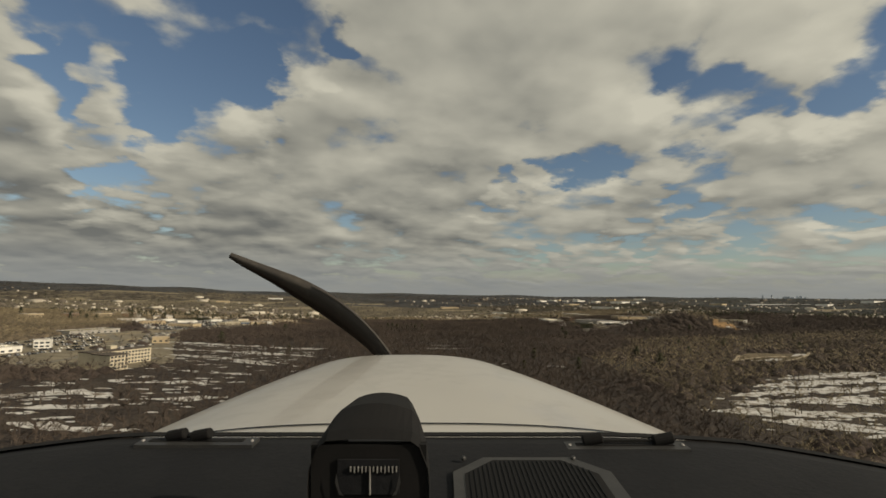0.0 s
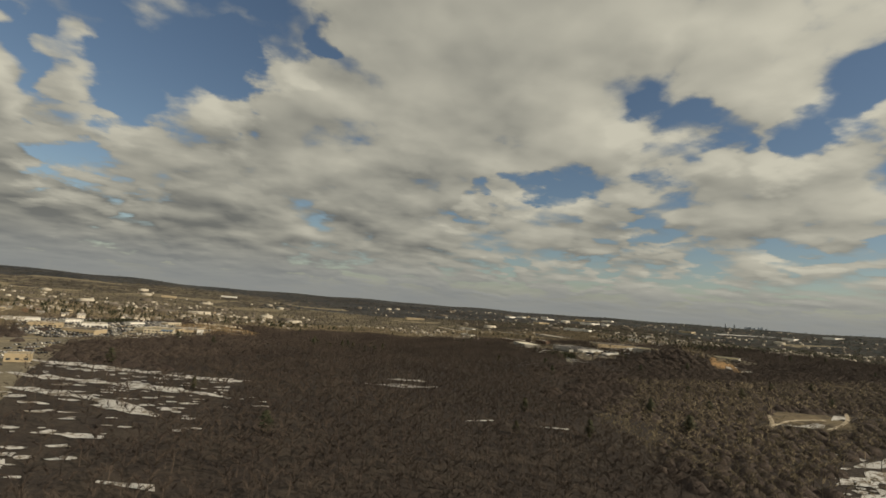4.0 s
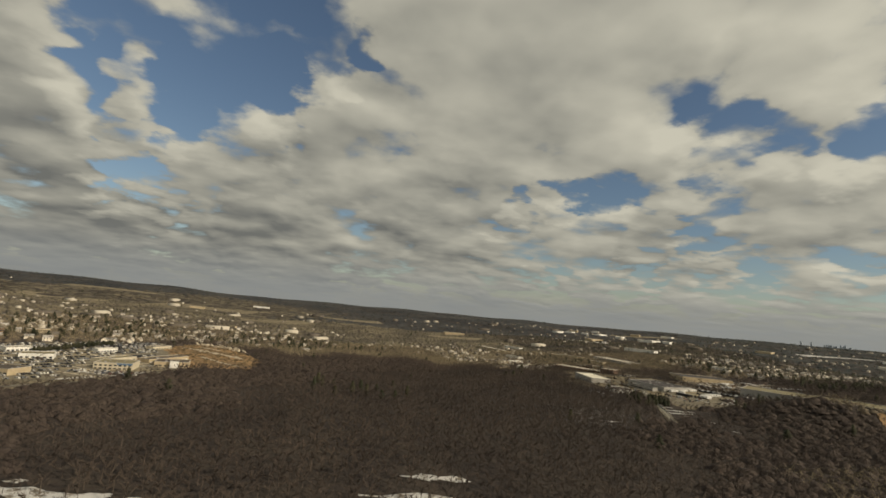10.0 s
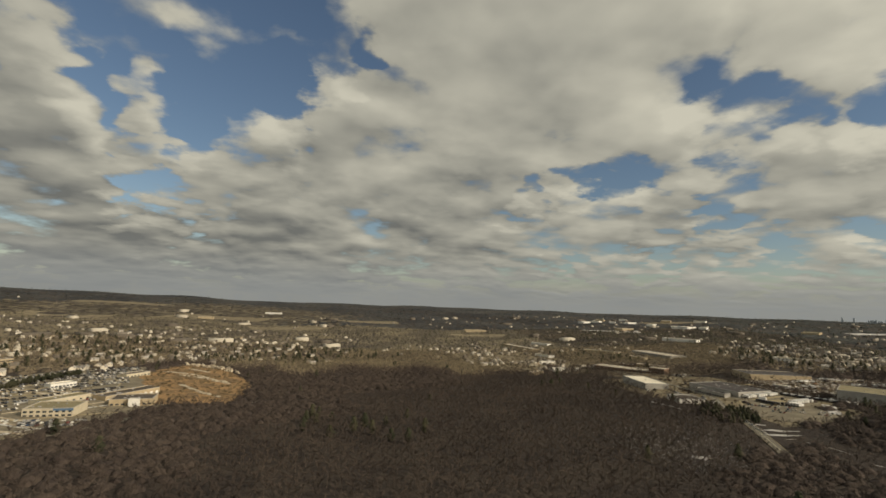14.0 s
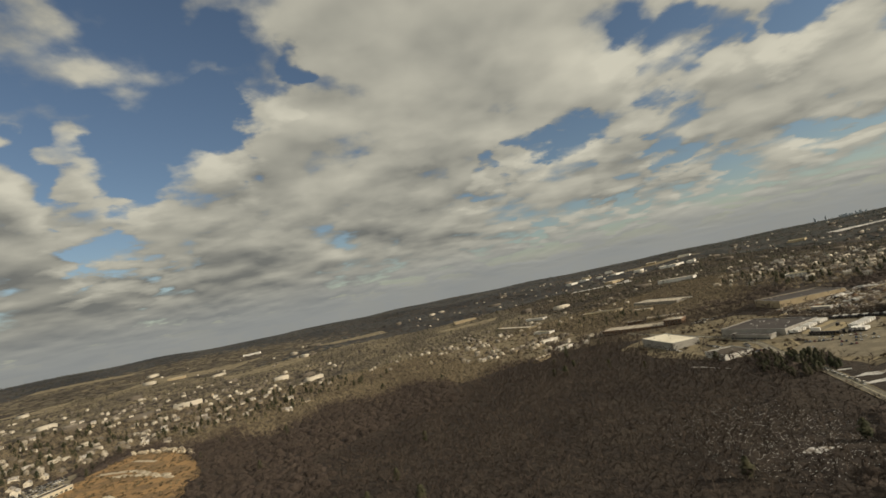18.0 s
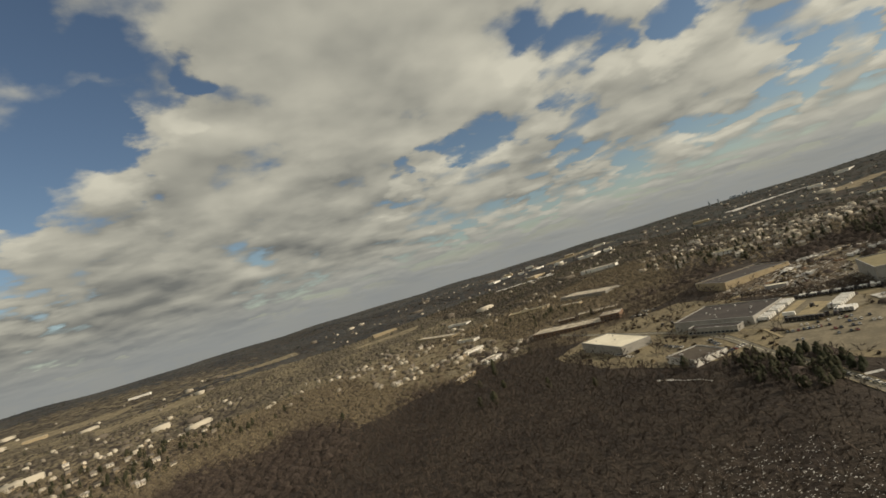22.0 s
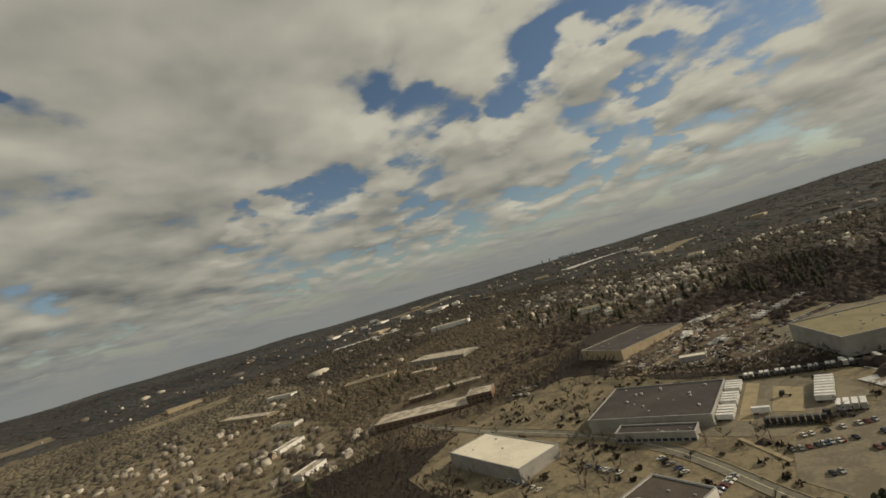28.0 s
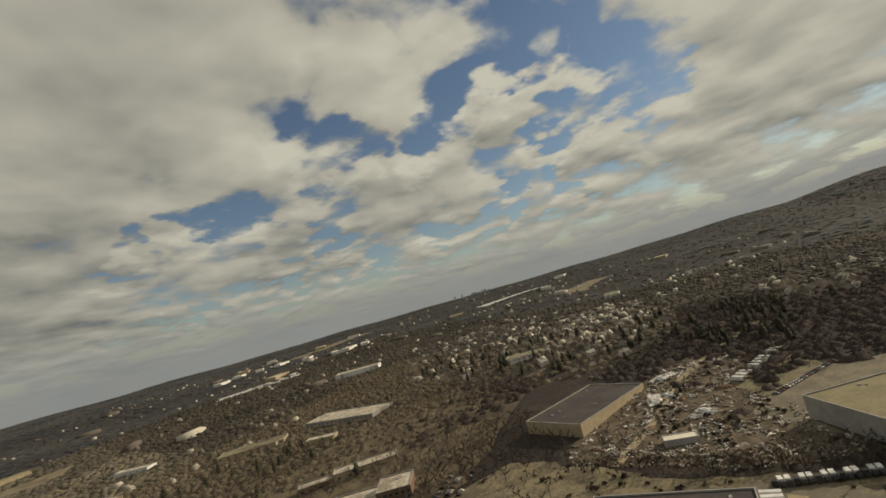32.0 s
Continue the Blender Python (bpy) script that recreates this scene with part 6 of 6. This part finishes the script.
def aircraft():
    _, eye, target, roll = PATH[0]
    turn = Matrix(((1, 0, 0, 0), (0, 0, 1, 0), (0, -1, 0, 0), (0, 0, 0, 1)))
    ob = thing("light_aircraft", look(eye, target, roll) @ turn, "white single-engine light aircraft in flight, seen from its cockpit", "aircraft")
    steps = [i / 24 for i in range(25)]
    spans = [math.sin(math.pi / 2 * (j / 20 - 1)) for j in range(41)]
    cowling = part("cowling", loft([[cowl_point(t, s) for s in spans] for t in steps]), MAT_cowl, ob, "white painted engine cowling", smooth=True)
    low = []
    for t in steps:
        a, b = cowl_point(t, -1), cowl_point(t, 1)
        low.append([a, Vector((a.x * 0.9, a.y, a.z - 0.3)), Vector(((a.x + b.x) / 2, a.y, a.z - 0.5)), Vector((b.x * 0.9, b.y, b.z - 0.3)), b])
    part("lower_cowling", loft(low), MAT_cowl, ob, smooth=True)
    part("nose_bowl", loft([[cowl_point(1, s) for s in spans], [Vector((-0.145 + 0.2 * s, 1.95, -0.56)) for s in spans]]), MAT_cowl, ob, smooth=True)
    seam = [[cowl_point(0.085, s, 0.002) for s in spans], [cowl_point(0.092, s, 0.002) for s in spans]]
    part("panel_seam", loft(seam), MAT_black, cowling)
    for s in (-0.80, 0.74):
        p = cowl_point(0.13, s, 0.001)
        bm = bmesh.new()
        bmesh.ops.create_cone(bm, cap_ends=True, segments=14, radius1=0.009, radius2=0.008, depth=0.004, matrix=Matrix.Translation(p))
        part("fastener", bm, MAT_plate, cowling)
    rows = []
    for k, (back, drop) in enumerate(((0.0, -0.03), (0.0, 0.0), (0.04, 0.004), (0.36, 0.006), (0.42, -0.02))):
        ring = []
        for i in range(37):
            x = -1.0 + 2.0 * i / 36
            front = 0.80 - 0.62 * max(0.0, abs(x + 0.03) - 0.50) ** 1.35
            ring.append(Vector((x, front - back, -0.317 - 0.05 * max(0, x - 0.3) - 0.015 * max(0, -x - 0.5) + drop)))
        rows.append(ring)
    dash = part("glareshield", loft(rows), MAT_dash, ob, "dark grey vinyl glareshield", smooth=True)
    part("windscreen_seal", loft([[p + Vector((0, 0.012, -0.004)) for p in rows[1]], [p + Vector((0, 0.012, 0.004)) for p in rows[1]], [p + Vector((0, -0.004, 0.004)) for p in rows[1]]]), MAT_black, dash)
    # magnetic compass on its stalk
    cx, front, back = -0.063, 0.40, 0.50
    rings = []
    for y, w, top, crown in ((front, 0.0505, -0.158, 0.004), (front + 0.012, 0.051, -0.156, 0.007), (front + 0.05, 0.047, -0.153, 0.013), (back, 0.036, -0.155, 0.010)):
        ring = [Vector((cx - w, y, -0.275)), Vector((cx - w * 1.02, y, -0.20))]
        for i in range(15):
            s = -1 + 2 * i / 14
            ring.append(Vector((cx + w * s, y, top - 0.006 + crown * (1 - s * s) - 0.022 * max(0, abs(s) - 0.82) / 0.18)))
        ring += [Vector((cx + w * 1.02, y, -0.20)), Vector((cx + w, y, -0.275))]
        rings.append(ring)
    compass = part("compass", loft(rings, True), MAT_black, ob, "black magnetic compass on the glareshield")
    part("face_plate", boxes((cx - 0.049, cx + 0.049, front + 0.003, front + 0.010, -0.275, -0.166)), MAT_black, compass)
    part("card_drum", boxes((cx - 0.026, cx + 0.026, front + 0.0005, front + 0.003, -0.207, -0.178)), MAT_dash, compass)
    part("lubber_line", boxes((cx + 0.0012, cx + 0.0022, front - 0.002, front, -0.206, -0.184)), MAT_mark, compass)
    for i in range(13):
        x = cx - 0.015 + 0.0032 * i
        part("dial_mark", boxes((x, x + 0.0009, front - 0.002, front, -0.187 - 0.0008 * (i % 2), -0.183)), MAT_mark, compass)
    # flat grey crescents standing in for glints on the compass window
    for s in (-1, 1):
        bm = bmesh.new()
        v = [bm.verts.new((cx + s * a, front - 0.002, z)) for a, z in ((0.0265, -0.188), (0.0275, -0.196), (0.024, -0.206), (0.020, -0.207), (0.0235, -0.202))]
        bm.faces.new(v)
        part("window_glint", bm, MAT_plate, compass)
    part("stalk", boxes((cx - 0.012, cx + 0.012, front + 0.03, front + 0.06, -0.335, -0.275)), MAT_black, compass)
    # demister outlets with their knobs
    for x0, x1, knobs, y in ((-0.487, -0.300, (-0.428, -0.388), 0.765), (0.196, 0.388, (0.239, 0.352), 0.760)):
        top = -0.308 - 0.05 * max(0, x0 - 0.1)
        vent = part("demister_outlet", boxes((x0, x1, y - 0.018, y + 0.012, top - 0.006, top)), MAT_plate, dash, "grey metal demister outlet")
        part("slot", boxes((x0 + 0.016, x1 - 0.02, y - 0.006, y + 0.005, top, top + 0.001)), MAT_black, vent)
        part("slide_bar", boxes((min(knobs), max(knobs), y - 0.002, y + 0.003, top + 0.004, top + 0.008)), MAT_black, vent)
        for k in knobs:
            bm = bmesh.new()
            bmesh.ops.create_cone(bm, cap_ends=True, segments=14, radius1=0.009, radius2=0.009, depth=0.032, matrix=Matrix.Translation((k, y, top + 0.009)) @ Euler((0.3, 1.35, 0.2)).to_matrix().to_4x4())
            bmesh.ops.bevel(bm, geom=bm.edges, offset=0.002, segments=1, affect="EDGES")
            part("knob", bm, MAT_black, vent, "black plastic knob")
        for k in (x0 + 0.006, x1 - 0.006):
            bm = bmesh.new()
            bmesh.ops.create_uvsphere(bm, u_segments=8, v_segments=5, radius=0.003, matrix=Matrix.Translation((k, y - 0.003, top)))
            part("screw", bm, MAT_metal, vent)
    def eight(x0, x1, y0, y1, cut, z0, z1):
        bm = bmesh.new()
        rim = [(x0 + cut, y1), (x1 - cut, y1), (x1, y1 - cut), (x1, y0 + cut), (x1 - cut, y0), (x0 + cut, y0), (x0, y0 + cut), (x0, y1 - cut)]
        a, b = [bm.verts.new((x, y, z0)) for x, y in rim], [bm.verts.new((x, y, z1)) for x, y in rim]
        bm.faces.new(b)
        for i in range(8):
            bm.faces.new((a[i], a[(i + 1) % 8], b[(i + 1) % 8], b[i]))
        return bm

    grille = part("speaker_grille", eight(0.014, 0.232, 0.50, 0.70, 0.045, -0.313, -0.307), MAT_plate, dash, "grey speaker grille frame")
    part("mesh_panel", eight(0.030, 0.212, 0.515, 0.688, 0.042, -0.307, -0.3055), MAT_black, grille)
    for i in range(26):
        x = 0.036 + 0.0066 * i
        top = 0.684 - max(0, 0.070 - x, x - 0.172)
        part("grille_bar", boxes((x, x + 0.0012, 0.55, top, -0.3055, -0.3042)), MAT_dash, grille)
    for x in (0.030, 0.190):
        bm = bmesh.new()
        bmesh.ops.create_uvsphere(bm, u_segments=8, v_segments=5, radius=0.004, matrix=Matrix.Translation((x, 0.694, -0.306)))
        part("screw", bm, MAT_plate, grille)
    # propeller at rest
    hub = Vector((-0.18, 2.06, -0.57))
    prop = part("propeller", loft([[hub + Vector((0.09 * r * math.cos(a), y, 0.09 * r * math.sin(a))) for a in [2 * math.pi * i / 16 for i in range(16)]] for y, r in ((-0.1, 1.0), (0.0, 1.0), (0.1, 0.8), (0.18, 0.3))], True), MAT_cowl, ob, "propeller with two dark blades")
    for turn_by in (0, math.pi):
        rings = []
        for i in range(13):
            s = i / 12
            r = 0.08 + 0.84 * s
            bend = 0.35 * (1 - s) ** 1.3
            ang = math.pi - 0.631 - bend + turn_by
            c = hub + Vector((math.cos(ang) * r, 0, math.sin(ang) * r))
            chord = 0.050 + 0.030 * math.sin(math.pi * min(1, s * 1.15 + 0.1)) - 0.035 * s ** 4
            pitch = 0.9 - 0.55 * s
            n = Vector((-math.sin(ang) * math.cos(pitch), math.sin(pitch), math.cos(ang) * math.cos(pitch)))
            thin = Vector((math.sin(ang) * math.sin(pitch), math.cos(pitch), -math.cos(ang) * math.sin(pitch))) * 0.008
            rings.append([c - n * chord, c + thin, c + n * chord, c - thin])
        part("blade", loft(rings, True), MAT_blade, prop, "dark grey propeller blade", smooth=True)


aircraft()
